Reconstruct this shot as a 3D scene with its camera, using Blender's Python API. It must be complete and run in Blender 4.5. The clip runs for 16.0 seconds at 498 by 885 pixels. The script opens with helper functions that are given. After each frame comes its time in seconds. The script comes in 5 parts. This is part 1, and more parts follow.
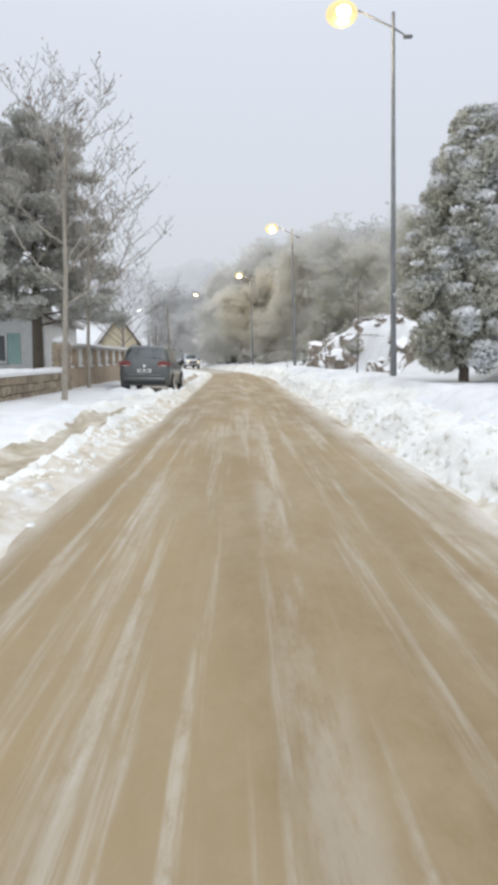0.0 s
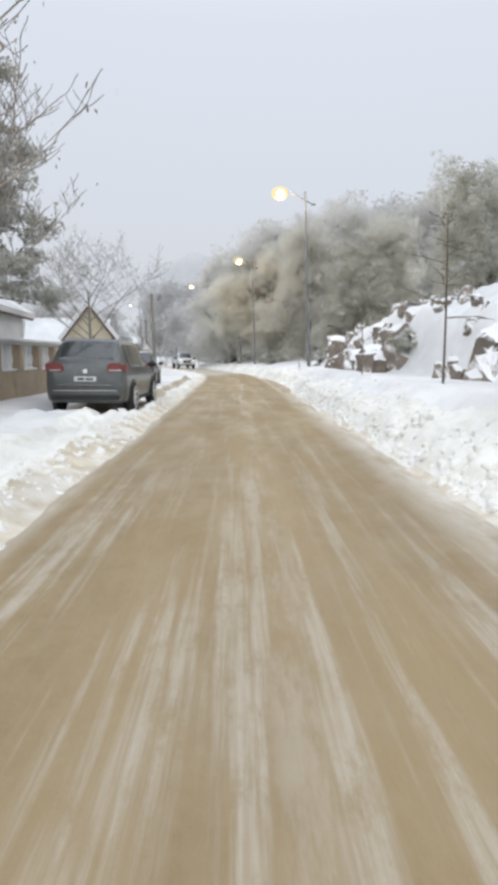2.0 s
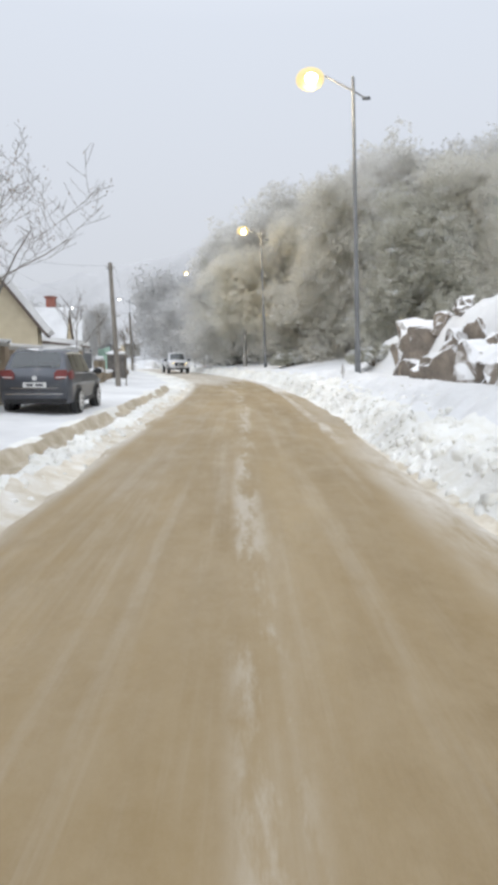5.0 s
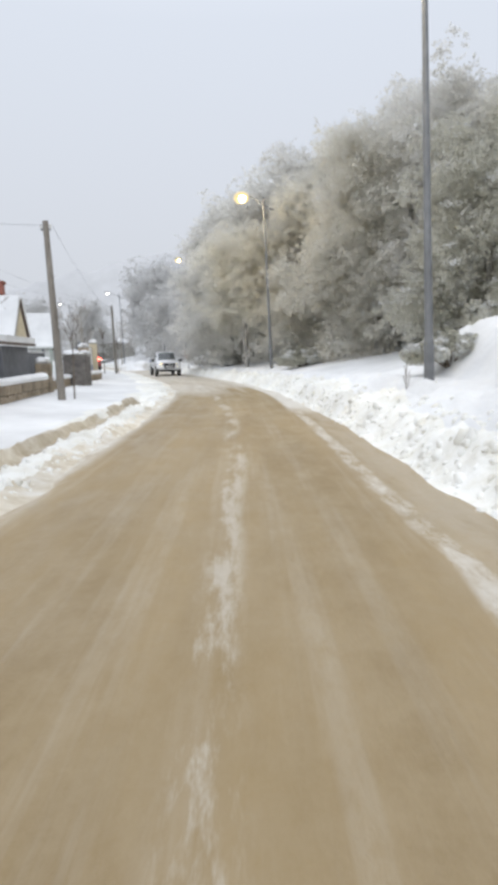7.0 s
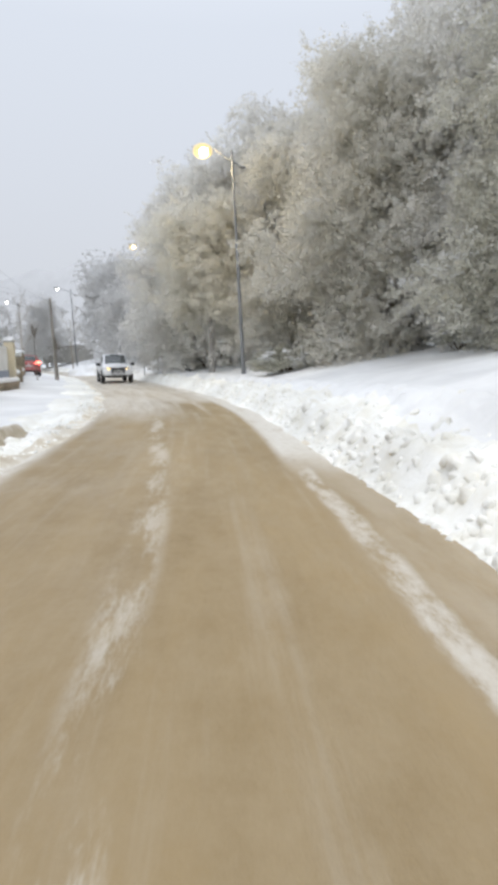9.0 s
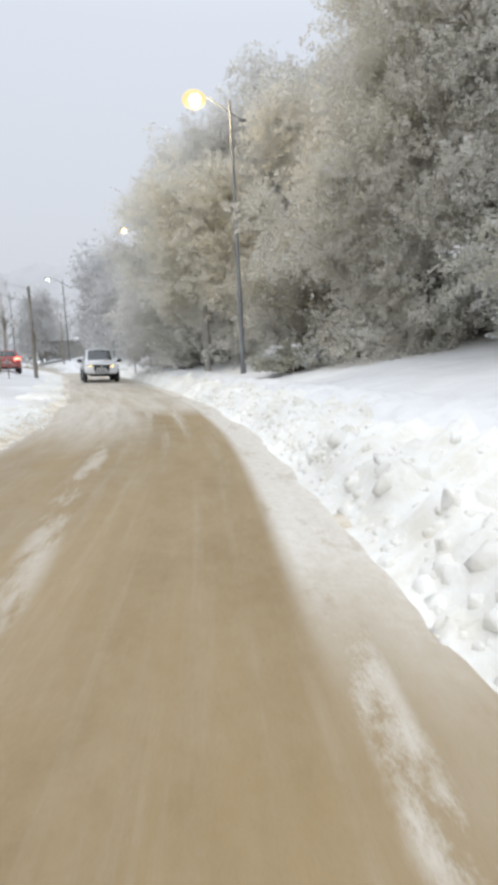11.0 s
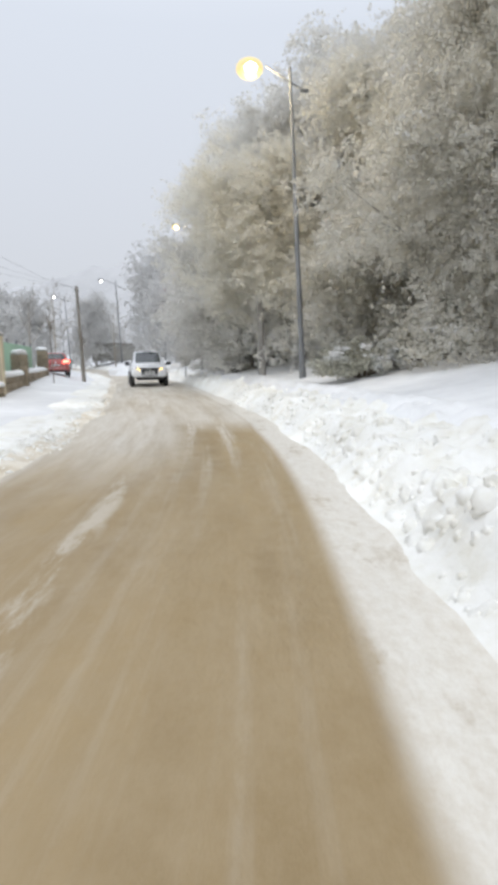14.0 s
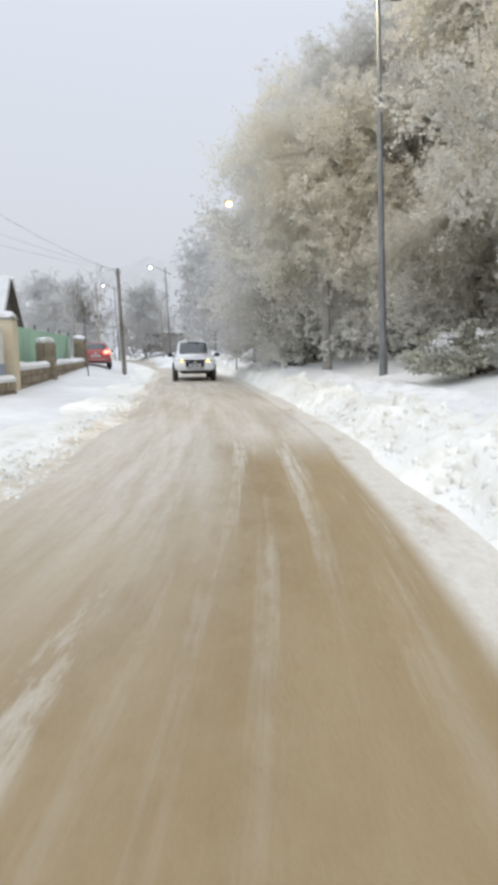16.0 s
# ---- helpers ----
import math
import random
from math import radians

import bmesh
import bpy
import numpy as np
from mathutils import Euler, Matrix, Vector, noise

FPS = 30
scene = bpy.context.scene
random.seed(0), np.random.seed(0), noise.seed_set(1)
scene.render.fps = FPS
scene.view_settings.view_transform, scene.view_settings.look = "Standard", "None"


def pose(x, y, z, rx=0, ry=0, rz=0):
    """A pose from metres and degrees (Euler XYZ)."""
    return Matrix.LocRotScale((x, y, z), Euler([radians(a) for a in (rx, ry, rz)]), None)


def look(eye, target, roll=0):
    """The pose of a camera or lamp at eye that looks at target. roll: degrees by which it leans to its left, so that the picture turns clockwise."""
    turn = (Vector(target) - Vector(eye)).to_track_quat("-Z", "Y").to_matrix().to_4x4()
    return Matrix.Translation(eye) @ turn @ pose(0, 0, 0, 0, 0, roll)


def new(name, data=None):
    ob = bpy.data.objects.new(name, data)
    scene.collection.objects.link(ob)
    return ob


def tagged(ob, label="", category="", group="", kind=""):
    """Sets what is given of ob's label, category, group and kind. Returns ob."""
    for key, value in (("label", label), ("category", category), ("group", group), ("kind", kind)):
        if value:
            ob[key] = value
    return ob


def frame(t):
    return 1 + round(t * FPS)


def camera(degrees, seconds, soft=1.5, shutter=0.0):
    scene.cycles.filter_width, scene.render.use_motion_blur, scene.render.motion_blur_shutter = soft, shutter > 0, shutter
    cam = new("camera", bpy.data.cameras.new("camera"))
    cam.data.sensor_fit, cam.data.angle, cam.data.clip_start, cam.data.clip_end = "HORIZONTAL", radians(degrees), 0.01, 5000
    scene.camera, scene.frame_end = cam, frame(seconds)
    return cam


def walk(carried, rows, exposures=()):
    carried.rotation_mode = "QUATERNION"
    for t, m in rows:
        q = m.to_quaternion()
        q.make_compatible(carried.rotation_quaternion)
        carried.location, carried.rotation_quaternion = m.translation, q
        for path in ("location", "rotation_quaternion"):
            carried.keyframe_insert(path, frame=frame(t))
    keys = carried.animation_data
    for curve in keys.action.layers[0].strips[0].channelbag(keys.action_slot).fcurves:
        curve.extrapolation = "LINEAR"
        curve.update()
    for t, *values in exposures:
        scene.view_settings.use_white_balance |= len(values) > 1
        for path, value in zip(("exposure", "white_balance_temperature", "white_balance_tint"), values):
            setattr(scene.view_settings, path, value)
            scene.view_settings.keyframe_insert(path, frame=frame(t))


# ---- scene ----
cam = camera(44.9, 16.0, soft=4.8)
PATH = [
    (0, (-0.469, -0.002, 1.348), (-0.423, 1.979, 1.071), 0.4),
    (0.5, (-0.454, 2.089, 1.354), (-0.42, 4.07, 1.075), 0.0),
    (1, (-0.413, 4.274, 1.377), (-0.378, 6.254, 1.095), 0.1),
    (1.5, (-0.387, 6.494, 1.384), (-0.343, 8.473, 1.103), 0.2),
    (2, (-0.355, 8.707, 1.388), (-0.312, 10.686, 1.106), 0.3),
    (2.5, (-0.3, 10.989, 1.344), (-0.263, 12.97, 1.069), -0.2),
    (3, (-0.192, 13.272, 1.326), (-0.165, 15.254, 1.06), 0.0),
    (3.5, (-0.201, 15.577, 1.358), (-0.18, 17.558, 1.084), 0.1),
    (4, (-0.225, 17.884, 1.355), (-0.205, 19.865, 1.079), -0.0),
    (6.5, (-0.028, 28.582, 1.382), (-0.019, 30.562, 1.099), -0.5),
    (7, (0.016, 30.626, 1.377), (0.019, 32.606, 1.094), -0.8),
    (7.5, (0.06, 32.726, 1.358), (0.066, 34.706, 1.079), -0.8),
    (8, (0.11, 34.831, 1.34), (0.131, 36.811, 1.064), -0.6),
    (8.5, (0.106, 36.853, 1.32), (0.169, 38.834, 1.05), -0.4),
    (9, (0.242, 38.484, 1.312), (0.343, 40.463, 1.04), -0.8),
    (11.5, (0.722, 43.758, 1.337), (0.79, 45.737, 1.052), -0.5),
    (12, (0.758, 44.142, 1.375), (0.808, 46.121, 1.09), -0.5),
    (12.5, (0.722, 44.382, 1.397), (0.76, 46.361, 1.107), -0.7),
    (13, (0.714, 44.586, 1.401), (0.732, 46.566, 1.116), -0.7),
    (13.5, (0.629, 44.976, 1.4), (0.609, 46.957, 1.12), -0.5),
    (14, (0.586, 45.618, 1.356), (0.492, 47.596, 1.079), -0.8),
    (14.5, (0.461, 46.356, 1.377), (0.294, 48.328, 1.093), -0.5),
    (15, (0.387, 47.405, 1.364), (0.153, 49.371, 1.08), -0.7),
    (15.5, (0.205, 48.495, 1.347), (-0.05, 50.458, 1.062), -0.5),
    (16, (0.052, 49.598, 1.322), (-0.208, 51.558, 1.021), -0.4),
]
walk(cam, [(t, look(eye, target, roll)) for t, eye, target, roll in PATH], exposures=((0, 0.02, 6050, 10), (16, 0.02, 6050, 10)))

# ---- world, sun, lamps ----
world = bpy.data.worlds.new("overcast")
scene.world = world
world.use_nodes = True
wn, wl = world.node_tree.nodes, world.node_tree.links
wn.clear()
w_out = wn.new("ShaderNodeOutputWorld")
w_bg = wn.new("ShaderNodeBackground")
w_bg.inputs["Strength"].default_value = 1.0
w_sky = wn.new("ShaderNodeTexSky")
w_sky.sky_type = "NISHITA"
w_sky.sun_disc = False
w_sky.sun_elevation, w_sky.sun_rotation = radians(38), radians(200)
w_sky.dust_density, w_sky.air_density = 6.0, 1.0
w_hsv = wn.new("ShaderNodeHueSaturation")
w_hsv.inputs["Saturation"].default_value = 0.25
w_hsv.inputs["Value"].default_value = 0.09
w_co = wn.new("ShaderNodeTexCoord")
w_sep = wn.new("ShaderNodeSeparateXYZ")
w_ramp = wn.new("ShaderNodeValToRGB")
cr = w_ramp.color_ramp
cr.elements[0].position, cr.elements[0].color = 0.0, (0.715, 0.71, 0.705, 1)
cr.elements[1].position, cr.elements[1].color = 1.0, (1.40, 1.42, 1.46, 1)
e = cr.elements.new(0.18); e.color = (0.755, 0.757, 0.768, 1)
e = cr.elements.new(0.45); e.color = (0.82, 0.838, 0.87, 1)
w_mix = wn.new("ShaderNodeMixRGB")
w_mix.inputs[0].default_value = 0.12
wl.new(w_co.outputs["Generated"], w_sep.inputs[0])
wl.new(w_sep.outputs["Z"], w_ramp.inputs[0])
wl.new(w_sky.outputs[0], w_hsv.inputs["Color"])
wl.new(w_ramp.outputs[0], w_mix.inputs[1])
wl.new(w_hsv.outputs[0], w_mix.inputs[2])
wl.new(w_mix.outputs[0], w_bg.inputs["Color"])
wl.new(w_bg.outputs[0], w_out.inputs[0])

sun = new("sun", bpy.data.lights.new("sun", "SUN"))
sun.data.energy, sun.data.angle, sun.data.color = 0.7, radians(70), (0.97, 0.98, 1.0)
sun.matrix_world = look((0, 0, 30), (4, 9, 18))


# ---- materials ----
def shader(name, colors, scale=4.0, rough=0.7, metal=0.0, bump=0.0, bump_scale=None, detail=6.0, stretch=(1, 1, 1), spots=None,
           per_object=0.0, coat=0.0, per_island=0.0, subsurface=0.0, coords="Object", translucent=0.0, snow_up=None):
    """Colours blended by noise at two scales, with a fine relief; spots=(colour, scale, from, to) lays flecks over it."""
    m = bpy.data.materials.new(name)
    m.use_nodes = True
    n, l = m.node_tree.nodes, m.node_tree.links
    b = n["Principled BSDF"]
    b.inputs["Roughness"].default_value, b.inputs["Metallic"].default_value = rough, metal
    if coat:
        b.inputs["Coat Weight"].default_value, b.inputs["Coat Roughness"].default_value = coat, 0.08
    co = n.new("ShaderNodeTexCoord")
    mp = n.new("ShaderNodeMapping")
    mp.inputs["Scale"].default_value = stretch
    l.new(co.outputs[coords], mp.inputs[0])
    a = n.new("ShaderNodeTexNoise")
    a.inputs["Scale"].default_value, a.inputs["Detail"].default_value, a.inputs["Roughness"].default_value = scale, detail, 0.62
    l.new(mp.outputs[0], a.inputs["Vector"])
    r = n.new("ShaderNodeValToRGB")
    els = r.color_ramp.elements
    els[0].position, els[1].position = 0.32, 0.68
    els[0].color, els[1].color = (*colors[0], 1), (*colors[-1], 1)
    for i, c in enumerate(colors[1:-1], 1):
        els.new(0.32 + 0.36 * i / (len(colors) - 1)).color = (*c, 1)
    l.new(a.outputs[0], r.inputs[0])
    out = r.outputs[0]
    big = n.new("ShaderNodeTexNoise")
    big.inputs["Scale"].default_value, big.inputs["Detail"].default_value = scale * 0.13, 3
    l.new(mp.outputs[0], big.inputs["Vector"])
    mul = n.new("ShaderNodeMapRange")
    mul.inputs[1].default_value, mul.inputs[2].default_value, mul.inputs[3].default_value, mul.inputs[4].default_value = 0.3, 0.7, 0.84, 1.12
    l.new(big.outputs[0], mul.inputs[0])
    hs = n.new("ShaderNodeHueSaturation")
    l.new(out, hs.inputs["Color"])
    l.new(mul.outputs[0], hs.inputs["Value"])
    out = hs.outputs[0]
    for amount, kind, sock in ((per_object, "ShaderNodeObjectInfo", "Random"), (per_island, "ShaderNodeNewGeometry", "Random Per Island")):
        if amount:
            oi = n.new(kind)
            mr = n.new("ShaderNodeMapRange")
            mr.inputs[3].default_value, mr.inputs[4].default_value = 1 - amount, 1 + amount
            l.new(oi.outputs[sock], mr.inputs[0])
            h2 = n.new("ShaderNodeHueSaturation")
            l.new(out, h2.inputs["Color"])
            l.new(mr.outputs[0], h2.inputs["Value"])
            out = h2.outputs[0]
    if spots:
        c, sc, lo, hi = spots
        s = n.new("ShaderNodeTexNoise")
        s.inputs["Scale"].default_value, s.inputs["Detail"].default_value = sc, 4
        l.new(co.outputs[coords], s.inputs["Vector"])
        sr = n.new("ShaderNodeMapRange")
        sr.inputs[1].default_value, sr.inputs[2].default_value = lo, hi
        l.new(s.outputs[0], sr.inputs[0])
        mx = n.new("ShaderNodeMixRGB")
        l.new(sr.outputs[0], mx.inputs[0])
        l.new(out, mx.inputs[1])
        mx.inputs[2].default_value = (*c, 1)
        out = mx.outputs[0]
    if snow_up:
        ge = n.new("ShaderNodeNewGeometry")
        sz = n.new("ShaderNodeSeparateXYZ")
        l.new(ge.outputs["Normal"], sz.inputs[0])
        ad = n.new("ShaderNodeMath")
        ad.operation = "MULTIPLY_ADD"
        l.new(a.outputs[0], ad.inputs[0])
        ad.inputs[1].default_value = 0.9
        l.new(sz.outputs["Z"], ad.inputs[2])
        su = n.new("ShaderNodeMapRange")
        su.inputs[1].default_value, su.inputs[2].default_value = snow_up
        l.new(ad.outputs[0], su.inputs[0])
        mx = n.new("ShaderNodeMixRGB")
        l.new(su.outputs[0], mx.inputs[0])
        l.new(out, mx.inputs[1])
        mx.inputs[2].default_value = (0.86, 0.86, 0.86, 1)
        out = mx.outputs[0]
    l.new(out, b.inputs["Base Color"])
    if bump:
        bn = n.new("ShaderNodeTexNoise")
        bn.inputs["Scale"].default_value, bn.inputs["Detail"].default_value = bump_scale or scale * 4, 6
        l.new(mp.outputs[0], bn.inputs["Vector"])
        bp = n.new("ShaderNodeBump")
        bp.inputs["Strength"].default_value, bp.inputs["Distance"].default_value = bump, 0.03
        l.new(bn.outputs[0], bp.inputs["Height"])
        l.new(bp.outputs[0], b.inputs["Normal"])
    if translucent:
        tr = n.new("ShaderNodeBsdfTranslucent")
        l.new(out, tr.inputs["Color"])
        ms = n.new("ShaderNodeMixShader")
        ms.inputs[0].default_value = translucent
        l.new(b.outputs[0], ms.inputs[1])
        l.new(tr.outputs[0], ms.inputs[2])
        l.new(ms.outputs[0], n["Material Output"].inputs["Surface"])
    if subsurface:
        b.inputs["Subsurface Weight"].default_value = subsurface
        b.inputs["Subsurface Radius"].default_value = (0.03, 0.03, 0.04)
    return m


def glow(name, color, strength, body=1.0):
    m = bpy.data.materials.new(name)
    m.use_nodes = True
    b = m.node_tree.nodes["Principled BSDF"]
    b.inputs["Base Color"].default_value = (*[c * body for c in color], 1)
    b.inputs["Emission Color"].default_value = (*color, 1)
    b.inputs["Emission Strength"].default_value = strength
    return m


def road_shader():
    """Sanded slush: tan wheel lanes with pale streaks drawn out along the road, and wet patches."""
    m = bpy.data.materials.new("sanded_slush")
    m.use_nodes = True
    n, l = m.node_tree.nodes, m.node_tree.links
    b = n["Principled BSDF"]
    uv = n.new("ShaderNodeUVMap")
    uv.uv_map = "road"

    def noise_of(sx, sy, detail, rough=0.6, off=0.0):
        mp = n.new("ShaderNodeMapping")
        mp.inputs["Scale"].default_value = (sx, sy, 1)
        mp.inputs["Location"].default_value = (off, off * 0.7, off)
        l.new(uv.outputs[0], mp.inputs[0])
        t = n.new("ShaderNodeTexNoise")
        t.inputs["Scale"].default_value, t.inputs["Detail"].default_value, t.inputs["Roughness"].default_value = 1.0, detail, rough
        l.new(mp.outputs[0], t.inputs["Vector"])
        return t.outputs[0]

    def ramp_of(src, lo, hi, a=0.0, c=1.0):
        r = n.new("ShaderNodeMapRange")
        r.interpolation_type = "SMOOTHSTEP"
        for i, v in enumerate((lo, hi, a, c), 1):
            r.inputs[i].default_value = v
        l.new(src, r.inputs[0])
        return r.outputs[0]

    def math_of(op, a, c):
        t = n.new("ShaderNodeMath")
        t.operation = op
        for i, v in enumerate((a, c)):
            if isinstance(v, (int, float)):
                t.inputs[i].default_value = v
            else:
                l.new(v, t.inputs[i])
        return t.outputs[0]

    def mix_of(f, a, c):
        t = n.new("ShaderNodeMixRGB")
        l.new(f, t.inputs[0])
        for i, v in enumerate((a, c), 1):
            if isinstance(v, tuple):
                t.inputs[i].default_value = (*v, 1)
            else:
                l.new(v, t.inputs[i])
        return t.outputs[0]

    sep = n.new("ShaderNodeSeparateXYZ")
    l.new(uv.outputs[0], sep.inputs[0])
    u, s = sep.outputs[0], sep.outputs[1]
    base = mix_of(ramp_of(noise_of(0.8, 0.10, 5), 0.35, 0.68), (0.235, 0.165, 0.074), (0.36, 0.262, 0.130))
    base = mix_of(ramp_of(noise_of(2.5, 1.8, 6, 0.7, 3.0), 0.3, 0.75), base, (0.32, 0.24, 0.13))
    streak = ramp_of(noise_of(4.4, 0.13, 6, 0.66, 7.0), 0.48, 0.66)
    near = ramp_of(s, 9.0, 22.0, 0.46, 0.12)
    far = ramp_of(s, 49.0, 60.0, 0.0, 0.95)
    grit = ramp_of(noise_of(7.0, 2.4, 6, 0.75, 11.0), 0.26, 0.56)
    wet = math_of("MAXIMUM", near, far)
    streak = math_of("MULTIPLY", math_of("MULTIPLY", streak, wet), grit)
    # the ridge of packed snow between the wheel lanes
    drift = math_of("ADD", math_of("MULTIPLY", noise_of(0.01, 0.10, 2), 0.5), ramp_of(s, 42.0, 50.0, -0.22, -0.72))
    mid = math_of("MULTIPLY", ramp_of(math_of("ABSOLUTE", math_of("SUBTRACT", u, drift), 0), 0.20, 0.04),
                  ramp_of(noise_of(3.0, 0.55, 6, 0.75, 5.0), 0.44, 0.62))
    mid = math_of("MULTIPLY", mid, ramp_of(s, 20.0, 30.0, 0.22, 0.5))
    strip = math_of("MULTIPLY", ramp_of(math_of("ABSOLUTE", math_of("SUBTRACT", u, math_of("ADD", math_of("MULTIPLY", noise_of(0.01, 0.22, 3, 0.6, 4.0), 0.5), 1.34)), 0), 0.16, 0.05),
                    math_of("MULTIPLY", ramp_of(s, 30.0, 34.0, 0.0, 0.72), ramp_of(s, 56.0, 50.0, 0.0, 1.0)))
    strip = math_of("MULTIPLY", strip, ramp_of(noise_of(3.4, 1.1, 6, 0.78, 6.0), 0.36, 0.60))
    rough_edge = ramp_of(noise_of(1.8, 0.35, 6, 0.7, 2.0), 0.28, 0.60)
    kept = math_of("MAXIMUM", ramp_of(s, 29.0, 33.0, 1.0, 0.25), ramp_of(s, 44.0, 47.0))
    edge = math_of("MULTIPLY", math_of("MAXIMUM", math_of("MULTIPLY", ramp_of(u, 1.25, 2.0), kept), ramp_of(u, -1.72, -2.08)), rough_edge)
    edge = math_of("MAXIMUM", edge, strip)
    shelf = math_of("MULTIPLY", math_of("MULTIPLY", ramp_of(u, 1.30, 1.50), ramp_of(s, 44.5, 47.5)), ramp_of(noise_of(2.2, 1.0, 6, 0.7, 13.0), 0.22, 0.46))
    edge = math_of("MAXIMUM", edge, shelf)
    pale = math_of("MAXIMUM", math_of("MAXIMUM", streak, mid), edge)
    packed = math_of("MAXIMUM", math_of("MULTIPLY", ramp_of(s, 50.5, 56.0), ramp_of(u, 0.5, -0.5)), ramp_of(s, 56.0, 59.0))
    packed = math_of("MULTIPLY", packed, ramp_of(noise_of(2.8, 0.22, 6, 0.72, 15.0), 0.30, 0.66, 0.34, 0.80))
    pale = math_of("MINIMUM", math_of("MAXIMUM", pale, packed), 1.0)
    color = mix_of(pale, base, (0.73, 0.705, 0.645))
    mottle = ramp_of(noise_of(11.0, 6.0, 6, 0.8, 17.0), 0.30, 0.72, 0.0, 0.35)
    color = mix_of(mottle, color, (0.37, 0.285, 0.170))
    dark = ramp_of(noise_of(5.0, 2.2, 6, 0.75, 21.0), 0.68, 0.80, 0.0, 0.55)
    color = mix_of(dark, color, (0.15, 0.10, 0.055))
    l.new(color, b.inputs["Base Color"])
    l.new(ramp_of(noise_of(1.2, 0.4, 4, 0.6, 9.0), 0.3, 0.7, 0.42, 0.75), b.inputs["Roughness"])
    bp = n.new("ShaderNodeBump")
    bp.inputs["Strength"].default_value, bp.inputs["Distance"].default_value = 0.5, 0.02
    h = math_of("ADD", math_of("MULTIPLY", pale, 0.8), noise_of(14.0, 7.0, 6, 0.7))
    l.new(h, bp.inputs["Height"])
    l.new(bp.outputs[0], b.inputs["Normal"])
    return m


M = {}
M["road"] = road_shader()
M["snow"] = shader("snow", [(0.725, 0.725, 0.722), (0.80, 0.80, 0.795)], 2.2, 0.75, bump=0.5, bump_scale=9, subsurface=0.0)
M["plowed"] = shader("plowed_snow", [(0.75, 0.725, 0.645), (0.835, 0.825, 0.775), (0.885, 0.88, 0.85)], 3.0, 0.75, bump=0.6, bump_scale=14)
M["rock"] = shader("rock", [(0.17, 0.145, 0.12), (0.25, 0.212, 0.172), (0.34, 0.285, 0.225)], 2.2, 0.9, bump=0.9, bump_scale=8, per_object=0.3, snow_up=(0.66, 0.86))
M["slush"] = shader("grey_slush", [(0.52, 0.44, 0.315), (0.68, 0.62, 0.51), (0.81, 0.785, 0.73)], 2.4, 0.6, bump=0.6, bump_scale=12)
M["mud"] = shader("muddy_slush", [(0.35, 0.29, 0.195), (0.47, 0.405, 0.30), (0.63, 0.585, 0.49)], 2.4, 0.6, bump=0.6, bump_scale=12)
M["pole"] = shader("galvanised_pole", [(0.17, 0.175, 0.18), (0.23, 0.235, 0.24)], 5, 0.6, 0.3, bump=0.1)
M["wood_pole"] = shader("weathered_pole", [(0.20, 0.18, 0.155), (0.30, 0.275, 0.24)], 8, 0.85, bump=0.4, stretch=(4, 4, 0.5))
M["bark"] = shader("bark", [(0.12, 0.095, 0.07), (0.22, 0.185, 0.145)], 9, 0.9, bump=0.7, stretch=(3, 3, 0.8))
M["grey_bark"] = shader("pale_grey_bark", [(0.30, 0.285, 0.26), (0.40, 0.385, 0.36)], 8, 0.9, bump=0.4, stretch=(3, 3, 0.8))
M["twig"] = shader("grey_twig", [(0.20, 0.18, 0.16), (0.30, 0.275, 0.245)], 8, 0.9)
M["pale_bark"] = shader("pale_bark", [(0.28, 0.25, 0.20), (0.42, 0.38, 0.32)], 8, 0.85, bump=0.4, stretch=(3, 3, 0.8))
M["leaf"] = shader("evergreen_leaf", [(0.44, 0.43, 0.35), (0.53, 0.52, 0.44), (0.61, 0.60, 0.53)], 0.9, 0.6, per_island=0.30, per_object=0.10,
                   spots=((0.74, 0.76, 0.78), 1.3, 0.52, 0.70), translucent=0.35)
# wood leaves: the mist's paleness is put into the base colour
M["wood_leaf"] = shader("hazed_wood_leaf", [(0.785, 0.768, 0.722), (0.815, 0.80, 0.76), (0.84, 0.83, 0.80)], 0.6, 0.7, per_island=0.05, per_object=0.05,
                        spots=((0.80, 0.80, 0.79), 1.1, 0.60, 0.80), translucent=0.7)
# olive leaves lightened in base colour for the same haze
M["fringe_leaf"] = shader("olive_hazed_leaf", [(0.755, 0.73, 0.65), (0.795, 0.773, 0.705), (0.825, 0.808, 0.755)], 0.6, 0.7, per_island=0.05, per_object=0.05,
                          spots=((0.77, 0.77, 0.74), 1.1, 0.60, 0.80), translucent=0.7)
M["bank_leaf"] = shader("bank_evergreen_leaf", [(0.56, 0.545, 0.46), (0.625, 0.61, 0.53), (0.68, 0.668, 0.60)], 0.7, 0.7, per_island=0.10,
                        spots=((0.76, 0.765, 0.76), 1.3, 0.58, 0.76), translucent=0.55)
M["cedar_leaf"] = shader("cedar_needle", [(0.46, 0.455, 0.40), (0.53, 0.525, 0.475), (0.60, 0.595, 0.555)], 0.8, 0.7, per_island=0.16,
                         spots=((0.74, 0.75, 0.76), 1.3, 0.56, 0.74), translucent=0.4)
# far trees: distance haze put into the base colour, on leaves and trunks
M["haze_pale"] = shader("hazed_leaf", [(0.70, 0.69, 0.665), (0.735, 0.725, 0.705), (0.765, 0.758, 0.745)], 0.4, 0.8, per_island=0.05, per_object=0.05,
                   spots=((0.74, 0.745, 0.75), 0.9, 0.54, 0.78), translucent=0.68)
